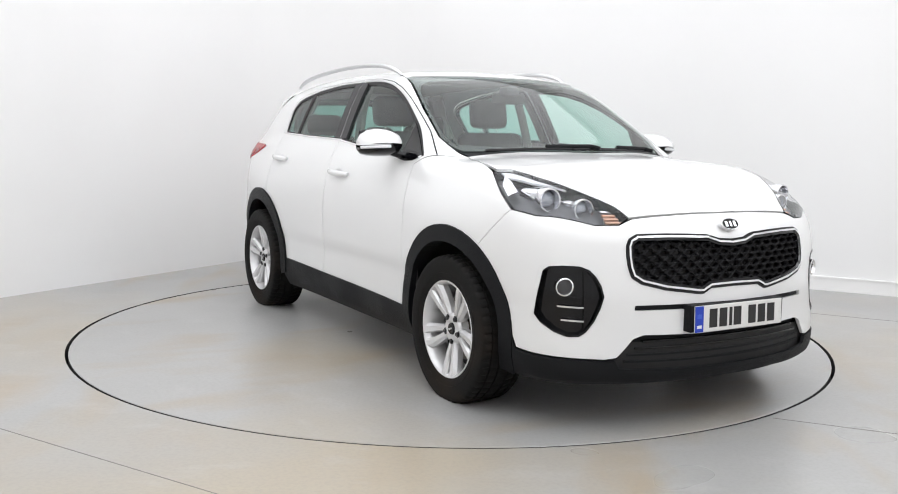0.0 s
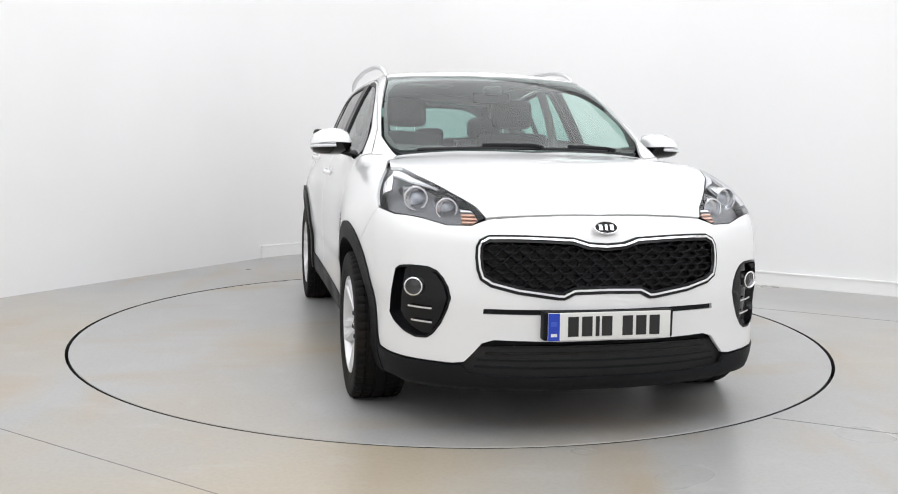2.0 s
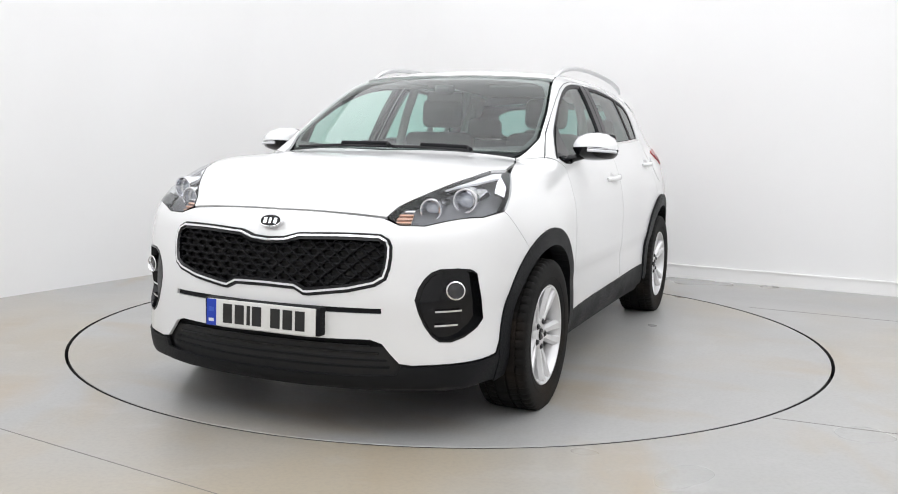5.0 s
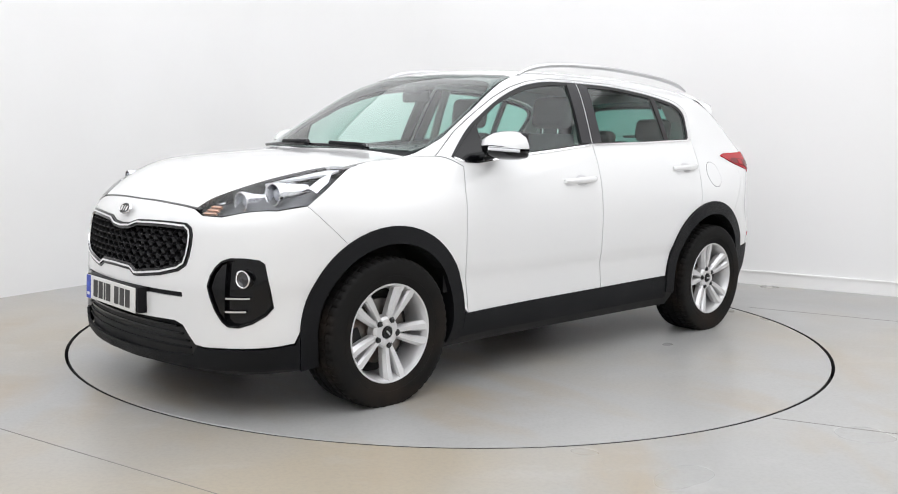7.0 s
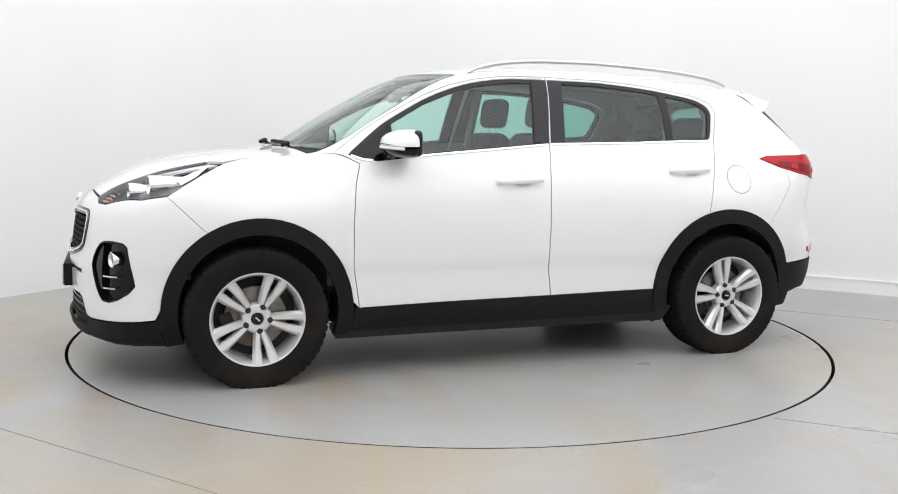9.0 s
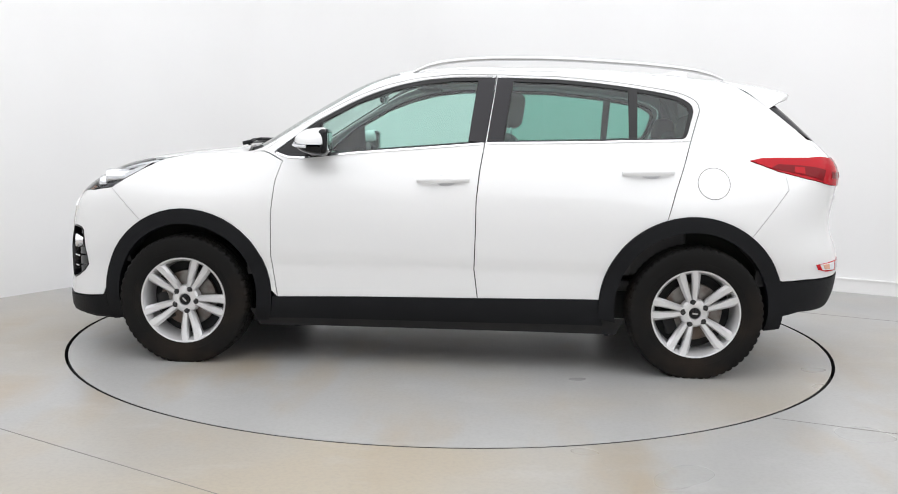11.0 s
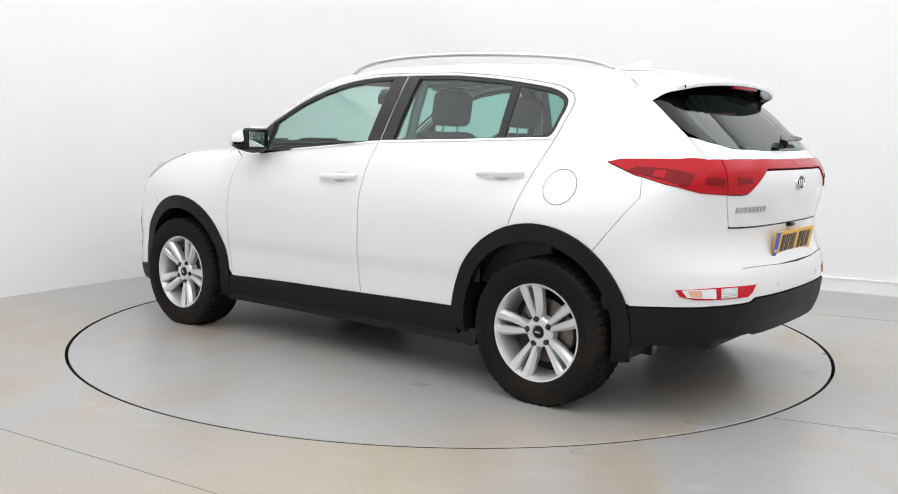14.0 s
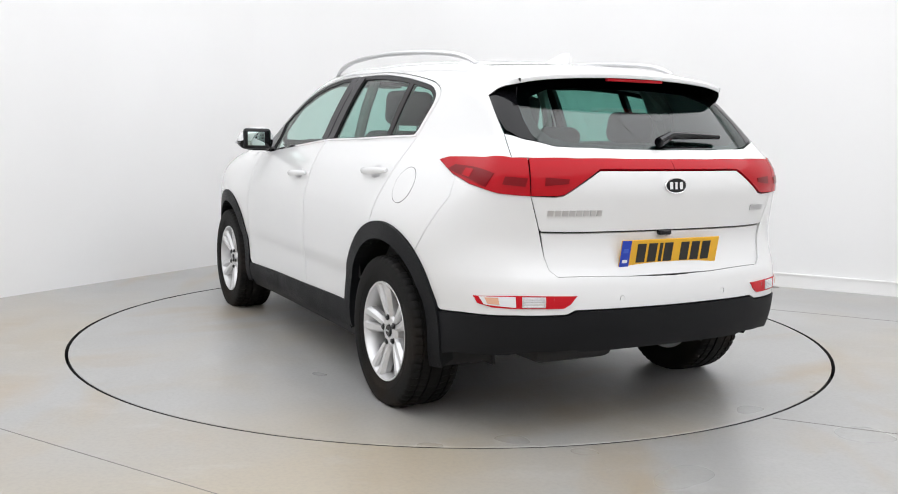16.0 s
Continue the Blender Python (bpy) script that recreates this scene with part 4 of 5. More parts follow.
# ---- lamps
def build_headlamp(sy):
    mir = sy < 0
    outline = stack(LAMP_TOP, [(1.478, 0.764, 1.071)], side([(1.50, 1.055)] + LAMP_LOW), LAMP_FRONT)

    def lay(name, pts, mat, parent, label="", **k):
        return child(name, panel_mesh(name, pts, (40, 22), mat, mirror=mir, **k), parent, label)
    lamp = lay("headlamp", outline, LENS, car, "clear swept-back headlamp with twin round units", lift=0.001, thick=0.003, grid=0.04)
    inner = shrink(outline, 0.006)
    lay("bezel", outline, LAMPDARK, lamp, "dark grey bezel", lift=-0.055, thick=0.002, grid=0.04, gap=0.003)
    lay("rim", outline, PIANO, lamp, lift=0.0005, thick=0.05, grid=0.04, gap=0.0015, holes=[inner])
    lay("side_reflector", side([(1.70, 0.995), (1.62, 1.035), (1.54, 1.062), (1.60, 1.015), (1.675, 0.972)]), LAMPBOWL, lamp, lift=-0.012, thick=0.01, grid=0.03)
    lay("light_guide", [(1.80, 0.618, 1.004), (1.674, 0.690, 1.040), (1.545, 0.730, 1.070), (1.497, 0.758, 1.064), (1.56, 0.770, 1.036), (1.68, 0.715, 1.012)], PALE, lamp,
        "pale light guide", lift=-0.014, thick=0.01, grid=0.03)
    for n, (x, y, z, r) in enumerate(((1.800, 0.712, 0.957, 0.052), (1.888, 0.600, 0.920, 0.047))):
        m = Matrix.Translation((x, sy * y, z)) @ pose(0, 0, 0, 0, 0, -90 + sy * 8)
        bm = bmesh.new()
        lathe(bm, [(r * 0.80, -0.055), (r * 0.80, 0.010), (r * 0.86, 0.016), (r * 0.97, 0.016), (r, 0.010), (r * 0.98, -0.03), (r * 1.0, -0.10)], 32, m)
        ring = part("projector_ring", bm, LAMPBOWL, lamp, "bright round lamp ring")
        bm = bmesh.new()
        lathe(bm, [(0.0005, -0.004), (r * 0.3, -0.006), (r * 0.55, -0.013), (r * 0.78, -0.028)], 28, m)
        part("projector_lens", bm, LAMPGLASS, ring, "bluish projector lens")
        # bright shroud running back along the side
        bm = bmesh.new()
        tube(bm, [m @ Vector((0, -0.02, 0)) + Vector((0, 0, 0)), m @ Vector((0, -0.09, 0)) + Vector((0, sy * 0.02, 0.005)), m @ Vector((0, -0.15, 0)) + Vector((0, sy * 0.035, 0.012))],
             lambda t, r=r: r * (0.93 - 0.25 * t), 20)
        part("shroud", bm, LAMPBOWL, lamp)
    for k in range(4):
        z = 0.884 + k * 0.0145
        y0, y1 = 0.500 + 0.004 * k, 0.565 - 0.002 * k
        pts = nose([(y0, z), (y1, z), (y1, z + 0.006), (y0, z + 0.006)])
        lay("indicator_bar", pts, AMBER if k < 3 else LAMPBOWL, lamp, "pale amber bar", lift=-0.02, thick=0.012, gap=0, grid=0.03)


def build_tail_lamp(sy):
    mir = sy < 0

    def lay(name, pts, mat, parent, label="", view=(135, 6), **k):
        return child(name, panel_mesh(name, pts, view, mat, mirror=mir, **k), parent, label)
    outer = stack(TAIL_TIP, TAIL_LOW, [(-2.047, 0.640, 1.135), (-2.015, 0.690, 1.137)], TAIL_TOP)
    lamp = lay("tail_lamp", outer, REDLENS, car, "red wraparound tail lamp", lift=0.006, thick=0.03, gap=0.0008)
    lay("lamp_band", side([(-1.70, 1.080), (-1.86, 1.050), (-1.97, 1.022), (-1.99, 1.075), (-1.86, 1.095), (-1.74, 1.100)]), REDDEEP, lamp, "darker inner chamber", lift=0.0085, thick=0.002, gap=0)
    lay("lamp_band", side([(-1.82, 1.060), (-1.875, 1.053), (-1.875, 1.085), (-1.825, 1.088)]), REDLENS, lamp, lift=0.0105, thick=0.002, gap=0)
    lay("lamp_band", tail([(0.735, 1.035), (0.665, 1.028), (0.655, 1.060), (0.725, 1.065)]), REDDEEP, lamp, lift=0.0085, thick=0.002, gap=0)
    inner = stack(tail([(0.0008, 1.097), (0.2, 1.097), (0.365, 1.097), (0.395, 1.079), (0.52, 0.999), (0.55, 0.994)]), [(-2.086, 0.642, 0.994), (-2.049, 0.635, 1.135)], tail([(0.45, 1.136), (0.2, 1.136), (0.0008, 1.136)]))
    lid = lay("tailgate_lamp", inner, REDLENS, car, "red lamp and strip across the tailgate", (165, 5), lift=0.006, thick=0.03, gap=0.0006)
    lay("lamp_band", tail([(0.595, 1.032), (0.505, 1.040), (0.50, 1.058), (0.592, 1.064)]), REDDEEP, lid, "darker inner chamber", (165, 5), lift=0.0085, thick=0.002, gap=0)
    # fog and reversing lamp in the bumper
    o = tail([(0.815, 0.594), (0.795, 0.560), (0.755, 0.549), (0.520, 0.549), (0.490, 0.566), (0.462, 0.602), (0.70, 0.605)])
    o[0] = (-1.950, 0.815, 0.594)
    o[1] = (-1.968, 0.803, 0.562)
    o[2] = (-2.020, 0.766, 0.549)
    f = lay("bumper_lamp", o, REDFRAME, car, "red-framed fog and reversing lamp", lift=0.004, thick=0.02, grid=0.03)
    lay("amber_window", stack([(-1.975, 0.800, 0.592), (-1.995, 0.787, 0.562)], tail([(0.695, 0.556), (0.697, 0.598)])), PALE, f, "pale clear window with an amber bulb", lift=0.006, thick=0.003, gap=0)
    lay("bulb", stack([(-1.995, 0.785, 0.590), (-2.005, 0.775, 0.566)], [(-2.040, 0.742, 0.564), (-2.035, 0.746, 0.592)]), AMBER, f, lift=0.0075, thick=0.002, gap=0)
    lay("clear_window", tail([(0.675, 0.598), (0.675, 0.556), (0.590, 0.556), (0.590, 0.598)]), LAMPBOWL, f, "clear ribbed window", lift=0.006, thick=0.003, gap=0)
    for k in range(6):
        z = 0.561 + 0.0065 * k
        lay("rib", tail([(0.668, z + 0.002), (0.668, z), (0.598, z), (0.598, z + 0.002)]), PALE, f, lift=0.0085, thick=0.002, gap=0)


for s in (1, -1):
    build_headlamp(s)
    build_tail_lamp(s)


# ---- nose: grille, fog lamps, slit
def build_nose():
    g = full(GRILLE)
    rim = panel("grille", g, (0, 0), PIANO, car, "black grille with honeycomb mesh and chrome outline", pair=False, lift=0.004, thick=0.05, gap=0.001, holes=[shrink(g, 0.012)])
    panel("chrome_outline", shrink(g, 0.012), (0, 0), CHROME, rim, "chrome outline", pair=False, lift=0.009, thick=0.02, gap=0, holes=[shrink(g, 0.0205)])
    panel("inner_rim", shrink(g, 0.0205), (0, 0), PIANO, rim, pair=False, lift=0.002, thick=0.03, gap=0, holes=[shrink(g, 0.032)])
    panel("backing", shrink(g, 0.004), (0, 0), DULL, rim, pair=False, lift=-0.032, thick=0.002, gap=0, grid=0.06)
    edge = shrink(g, 0.026)[:, 1:]
    verts, faces = [], []
    row, z = 0, 0.592
    while z < 0.83:
        y = -0.54 + (0.031 if row % 2 else 0)
        while y < 0.54:
            if inside(edge, np.array([[y, z]]))[0]:
                c = nose([(y, z)])[0]
                k = len(verts)
                for rr, dd in ((0.0395, -0.020), (0.0330, -0.008), (0.0265, -0.010), (0.0225, -0.024)):
                    for a in range(6):
                        w = radians(60 * a)
                        verts.append(c + np.array([dd, rr * math.cos(w), 0.50 * rr * math.sin(w)]) )
                for s in range(3):
                    for a in range(6):
                        b = (a + 1) % 6
                        faces.append((k + s * 6 + a, k + s * 6 + b, k + s * 6 + 6 + b, k + s * 6 + 6 + a))
            y += 0.062
        z += 0.0262
        row += 1
    ob = child("grille_mesh", mesh_from("grille_mesh", verts, faces, MESHBLACK), rim, "gloss black honeycomb mesh")
    ob["kind"] = "stuff"
    # slit under the grille
    sl = full(stack(SLIT[:2], SLIT[2:]))
    panel("slit", sl, (0, 0), PLASTIC, car, "narrow black slit", pair=False, lift=-0.012, thick=0.002, gap=-0.004)
    # lower intake
    lo = full(nose([(0, 0.418), (0.2, 0.418), (0.455, 0.422), (0.505, 0.405), (0.575, 0.318), (0.56, 0.276), (0.2, 0.266), (0, 0.266)]))
    intake = panel("lower_intake", lo, (0, 0), PLASTIC, car, "black lower intake with bars", pair=False, lift=-0.035, thick=0.002, gap=-0.004)
    for z in (0.300, 0.328, 0.356, 0.384):
        w = 0.53 - max(0, z - 0.32) * 1.2
        pts = nose([(-w, z), (w, z), (w, z + 0.008), (-w, z + 0.008)])
        panel("intake_bar", pts, (0, 0), PIANO if z > 0.35 else PLASTIC, intake, pair=False, lift=-0.014, thick=0.02, gap=0, ds=0.04)
    # fog lamps
    for sy in (1, -1):
        mir = sy < 0

        def lay(name, pts, mat, parent, label="", **k):
            return child(name, panel_mesh(name, pts, (35, 0), mat, mirror=mir, **k), parent, label)
        pod = lay("fog_surround", FOG, PIANO, car, "gloss black fog lamp surround with chrome bars", lift=-0.030, thick=0.002, gap=-0.006)
        lay("surround_rim", FOG, PIANO, pod, lift=0.002, thick=0.035, gap=0.001, holes=[shrink(FOG, 0.010)])
        lay("surround_panel", nose([(0.632, 0.575), (0.645, 0.63), (0.672, 0.672), (0.690, 0.680), (0.690, 0.44), (0.665, 0.475), (0.645, 0.53)]), PIANO, pod, lift=-0.008, thick=0.02)
        m = Matrix.Translation((1.982, sy * 0.752, 0.615)) @ pose(0, 0, 0, 0, 0, -90 + sy * 20)
        bm = bmesh.new()
        lathe(bm, [(0.028, -0.03), (0.030, 0.004), (0.033, 0.008), (0.038, 0.006), (0.039, -0.002), (0.037, -0.03)], 32, m)
        ring = part("fog_ring", bm, CHROME, pod, "chrome fog lamp ring")
        bm = bmesh.new()
        lathe(bm, [(0.0005, 0.001), (0.018, -0.001), (0.030, -0.006)], 24, m)
        part("fog_lens", bm, FOGGLASS, ring, "dark fog lamp lens")
        for z0, z1, a, b in ((0.526, 0.530, 0.664, 0.778), (0.470, 0.474, 0.688, 0.766)):
            lay("chrome_bar", nose([(a, z0), (b, z1), (b, z1 + 0.007), (a, z0 + 0.007)]), CHROME, pod, "chrome bar", lift=-0.010, thick=0.012, gap=0, ds=0.03)


build_nose()


# ---- emblem, plates, lettering bars
def build_badge(x, z, sx, w, h, tilt):
    m = Matrix.Translation((x, 0, z)) @ pose(0, 0, 0, 0, tilt, 0)
    bm = bmesh.new()
    n = 40
    rings = []
    for rr, d in ((1.0, 0.0), (1.0, 0.006), (0.96, 0.009), (0.88, 0.008), (0.86, 0.005), (0.0, 0.006)):
        rings.append([bm.verts.new(m @ Vector((sx * d, rr * w / 2 * math.cos(2 * math.pi * i / n), rr * h / 2 * math.sin(2 * math.pi * i / n)))) for i in range(n)] if rr else None)
    for a, b in zip(rings[:-2], rings[1:-1]):
        for i in range(n):
            bm.faces.new((a[i], a[(i + 1) % n], b[(i + 1) % n], b[i]))
    badge = part("emblem", bm, CHROME, car, "oval black emblem with a chrome rim")
    bm = bmesh.new()
    bm.faces.new([bm.verts.new(m @ Vector((sx * 0.006, 0.87 * w / 2 * math.cos(2 * math.pi * i / n), 0.87 * h / 2 * math.sin(2 * math.pi * i / n)))) for i in range(n)])
    part("emblem_field", bm, PIANO, badge, smooth=False)
    for y, bw, sh in ((-0.22, 0.14, 0.0), (0.0, 0.10, 0.0), (0.22, 0.14, 0.0)):
        bm = bmesh.new()
        vs = hull_box(bm, (0.0055, (y - bw / 2) * w, -0.22 * h), (0.0085, (y + bw / 2) * w, 0.22 * h))
        for v in vs:
            v.co.y += sh * v.co.z
            v.co = m @ Vector((sx * v.co.x, v.co.y, v.co.z))
        part("emblem_bar", bm, CHROME, badge, smooth=False)


build_badge(2.143, 0.862, 1, 0.108, 0.056, -30)
build_badge(-2.180, 1.032, -1, 0.120, 0.066, 4)


def build_plate(x, z, sx, mat, tilt, label):
    m = Matrix.Translation((x, 0, z)) @ pose(0, 0, 0, 0, tilt, 0 if sx > 0 else 180)
    bm = bmesh.new()
    hull_box(bm, (-0.004, -0.26, -0.0555), (0.003, 0.26, 0.0555), m, 0.002, 1)
    plate = part("number_plate", bm, mat, car, label, smooth=False)
    bm = bmesh.new()
    hull_box(bm, (0.003, -0.26, -0.0545), (0.0045, -0.213, 0.0545), m)
    part("plate_band", bm, PLATEBLUE, plate, "blue band", smooth=False)
    for dz, hh in ((0.012, 0.018), (-0.032, 0.013)):
        bm = bmesh.new()
        hull_box(bm, (0.0045, -0.249, dz - hh / 2), (0.0055, -0.224, dz + hh / 2), m)
        part("band_bar", bm, PALE if dz < 0 else material("band_emblem", (0.04, 0.10, 0.5), 0.4), plate, smooth=False)
    y = -0.178
    for w in (0.050, 0.050, 0.018, 0.050, 0, 0.050, 0.050, 0.050):
        if not w:
            y += 0.030
            continue
        bm = bmesh.new()
        hull_box(bm, (0.003, y, -0.0395), (0.0048, y + w * 0.88, 0.0395), m)
        part("plate_bar", bm, INK, plate, smooth=False)
        y += w + 0.008
    bm = bmesh.new()
    tube(bm, [m @ Vector((0.002, 0.245, -0.004)), m @ Vector((0.006, 0.245, -0.004))], 0.004, 10)
    part("screw", bm, mat, plate)


build_plate(2.226, 0.481, 1, PLATEWHITE, -2, "white front number plate with dark bars")
build_plate(-2.168, 0.759, -1, PLATEYELLOW, 10, "yellow rear number plate with dark bars")
bm = bmesh.new()
hull_box(bm, (2.165, -0.275, 0.425), (2.221, 0.275, 0.540), None, 0.006)
part("plate_holder", bm, PLASTIC, car)


def build_lettering():
    """Silver bars where the tailgate's lettering stands."""
    y = 0.575
    for k in range(8):
        panel("letter_bar", tail([(y, 0.937), (y - 0.022, 0.937), (y - 0.022, 0.914), (y, 0.914)]), (170, 0), SATIN, car, "silver bar", pair=False, lift=0.004, thick=0.004, gap=0, grid=0.02)
        y -= 0.029
    panel("letter_bar", tail([(-0.475, 0.942), (-0.575, 0.940), (-0.575, 0.918), (-0.475, 0.920)]), (190, 0), SATIN, car, "silver bar", pair=False, lift=0.004, thick=0.004, gap=0, grid=0.02)
    # parking sensors and camera
    for y in (0.262, -0.275, 0.55, -0.55):
        c = tail([(y, 0.582)])[0]
        bm = bmesh.new()
        lathe(bm, [(0.0003, -0.002), (0.009, -0.002), (0.0105, -0.001), (0.011, 0.001)], 20, Matrix.Translation(c) @ pose(0, 0, 0, 0, 0, 90))
        part("parking_sensor", bm, PAINT, car)
        bm = bmesh.new()
        lathe(bm, [(0.011, -0.0025), (0.0122, -0.0015), (0.0125, 0.001)], 20, Matrix.Translation(c) @ pose(0, 0, 0, 0, 0, 90))
        part("sensor_ring", bm, SATIN, car)
    bm = bmesh.new()
    hull_box(bm, (-2.172, -0.002, 0.828), (-2.145, 0.06, 0.848), None, 0.006)
    part("reversing_camera", bm, PIANO, car, "small black camera over the plate")


build_lettering()


# ---- wheels
def finish(name, bm, mat, angle=35):
    bmesh.ops.recalc_face_normals(bm, faces=bm.faces)
    me = bpy.data.meshes.new(name)
    for f in bm.faces:
        f.smooth = True
    for e in bm.edges:
        if len(e.link_faces) == 2 and e.calc_face_angle(0) > radians(angle):
            e.smooth = False
    bm.to_mesh(me)
    bm.free()
    me.materials.append(mat)
    return me


def wheel_meshes():
    R = 0.345
    bm = bmesh.new()
    prof = [(0.220, 0.085), (0.225, 0.104), (0.240, 0.112), (0.285, 0.116), (0.312, 0.1165), (0.328, 0.114), (0.337, 0.109), (0.342, 0.100),
            (0.344, 0.078), (0.336, 0.077), (0.336, 0.070), (0.345, 0.069), (0.3455, 0.034), (0.337, 0.033), (0.337, 0.025), (0.3455, 0.024),
            (0.346, 0.0)]
    prof = prof + [(r, -y) for r, y in prof[::-1][1:]]
    n = 216
    rows = []
    for i in range(n):
        a = 2 * math.pi * i / n
        row = []
        for j, (r, y) in enumerate(prof):
            if i % 4 == 0 and abs(y) > 0.06 and 0.330 < r < 0.3452:
                r -= 0.007
            elif i % 8 == 2 and 0.024 <= abs(y) < 0.06 and r > 0.34:
                r -= 0.004
            row.append(bm.verts.new((r * math.cos(a), y, r * math.sin(a))))
        rows.append(row)
    for i in range(n):
        p, q = rows[i], rows[(i + 1) % n]
        for j in range(len(prof) - 1):
            bm.faces.new((p[j], p[j + 1], q[j + 1], q[j]))
    # raised lettering band and bead line on the side
    lathe(bm, [(0.262, 0.1135), (0.2635, 0.1155), (0.265, 0.1145)], 96)
    # the tyre's foot flattens on the ground
    for v in bm.verts:
        if v.co.z < -0.335:
            v.co.z = -0.335 - (v.co.z + 0.335) * -0.05
    tyre = bm
    rim = bmesh.new()
    lathe(rim, [(0.2265, 0.098), (0.2285, 0.104), (0.226, 0.108), (0.219, 0.106), (0.214, 0.094), (0.207, 0.080), (0.203, 0.03), (0.196, -0.05), (0.206, -0.10), (0.225, -0.105)], 96)
    lathe(rim, [(0.028, 0.070), (0.031, 0.079), (0.042, 0.081), (0.062, 0.077), (0.072, 0.066), (0.076, 0.03), (0.05, 0.02)], 60)
    spokes = []
    for s in (-1, 1):
        sp = bmesh.new()
        quads = []
        # radius, inner and outer edge beside the pair's middle line, face and back
        for r, u, v, y0, y1 in ((0.050, -0.002, 0.025, 0.074, 0.030), (0.084, -0.0008, 0.0340, 0.080, 0.034), (0.104, 0.0030, 0.0395, 0.084, 0.038), (0.135, 0.0075, 0.0475, 0.089, 0.044),
                                (0.168, 0.0105, 0.0550, 0.095, 0.050), (0.196, 0.0125, 0.0605, 0.100, 0.056), (0.2075, 0.0130, 0.0600, 0.103, 0.060), (0.218, 0.0130, 0.0515, 0.105, 0.064)):
            w = v - u
            quads.append([sp.verts.new((r, y, s * z)) for z, y in ((u, y0 - 0.011), (u + 0.16 * w, y0), (v - 0.30 * w, y0 + 0.001), (v, y0 - 0.015), (v - 0.06 * w, y1), (u + 0.06 * w, y1))])
        for c, d in zip(quads, quads[1:]):
            for i in range(6):
                sp.faces.new((c[i], c[(i + 1) % 6], d[(i + 1) % 6], d[i]))
        sp.faces.new(quads[0][::-1])
        sp.faces.new(quads[-1])
        spokes.append(finish("spoke", sp, ALLOY))
    cap = bmesh.new()
    lathe(cap, [(0.0005, 0.087), (0.024, 0.085), (0.027, 0.080), (0.028, 0.070)], 32)
    disc = bmesh.new()
    lathe(disc, [(0.05, 0.034), (0.070, 0.034), (0.072, 0.016), (0.148, 0.016), (0.150, 0.012), (0.150, -0.006), (0.06, -0.006)], 64)
    dark = bmesh.new()
    lathe(dark, [(0.02, -0.03), (0.200, -0.03), (0.201, -0.055)], 64)
    nut = bmesh.new()
    lathe(nut, [(0.0005, 0.080), (0.0085, 0.080), (0.0105, 0.077), (0.011, 0.071), (0.0155, 0.0705), (0.016, 0.0725)], 16)
    caliper = bmesh.new()
    hull_box(caliper, (0.10, -0.006, -0.075), (0.165, 0.022, 0.075), None, 0.012)
    return (tyre, rim, cap, disc, dark, nut, caliper), spokes


WHEEL, SPOKE_MESH = wheel_meshes()
WHEEL_MESH = [finish(n, b, m) for n, b, m in zip(("tyre", "rim", "centre_cap", "brake_disc", "hub_back", "wheel_nut", "brake_caliper"), WHEEL, (RUBBER, ALLOY, PIANO, STEEL, DULL, NUT, DULL))]
CAP_BAR = finish("emblem_bar", (lambda b: (hull_box(b, (-0.014, 0.0855, -0.004), (0.014, 0.0875, 0.004)), b)[1])(bmesh.new()), SATIN)
for wx, sy, phase in ((1.335, 1, 44), (-1.335, 1, 6), (1.335, -1, 20), (-1.335, -1, 52)):
    tyre, rim, cap, disc, dark, nut, cal = WHEEL_MESH
    w = child("wheel", rim, car, "silver five twin-spoke alloy wheel")
    turn = Matrix.Rotation(radians(0 if sy > 0 else 180), 4, "Z")
    spin = Matrix.Rotation(radians(-phase if sy > 0 else phase), 4, "Y")
    w.matrix_basis = Matrix.Translation((wx, sy * (0.824 if wx > 0 else 0.822), 0.331 if wx > 0 else 0.334)) @ turn @ spin
    t = child("tyre", tyre, w, "dusty black tyre with grooved tread")
    t.matrix_basis = spin.inverted()
    child("centre_cap", cap, w, "black centre cap")
    child("emblem_bar", CAP_BAR, w)
    child("brake_disc", disc, w, "worn steel brake disc")
    child("hub_back", dark, w)
    c = child("brake_caliper", cal, w)
    c.matrix_basis = spin.inverted() @ Matrix.Rotation(radians(20), 4, "Y")
    for k in range(5):
        for sm in SPOKE_MESH:
            child("spoke", sm, w).matrix_basis = Matrix.Rotation(radians(-72 * k), 4, "Y")
        b = child("wheel_nut", nut, w)
        a = radians(72 * k + 0)
        b.location = (0.058 * math.cos(a), 0.0075, 0.058 * math.sin(a))


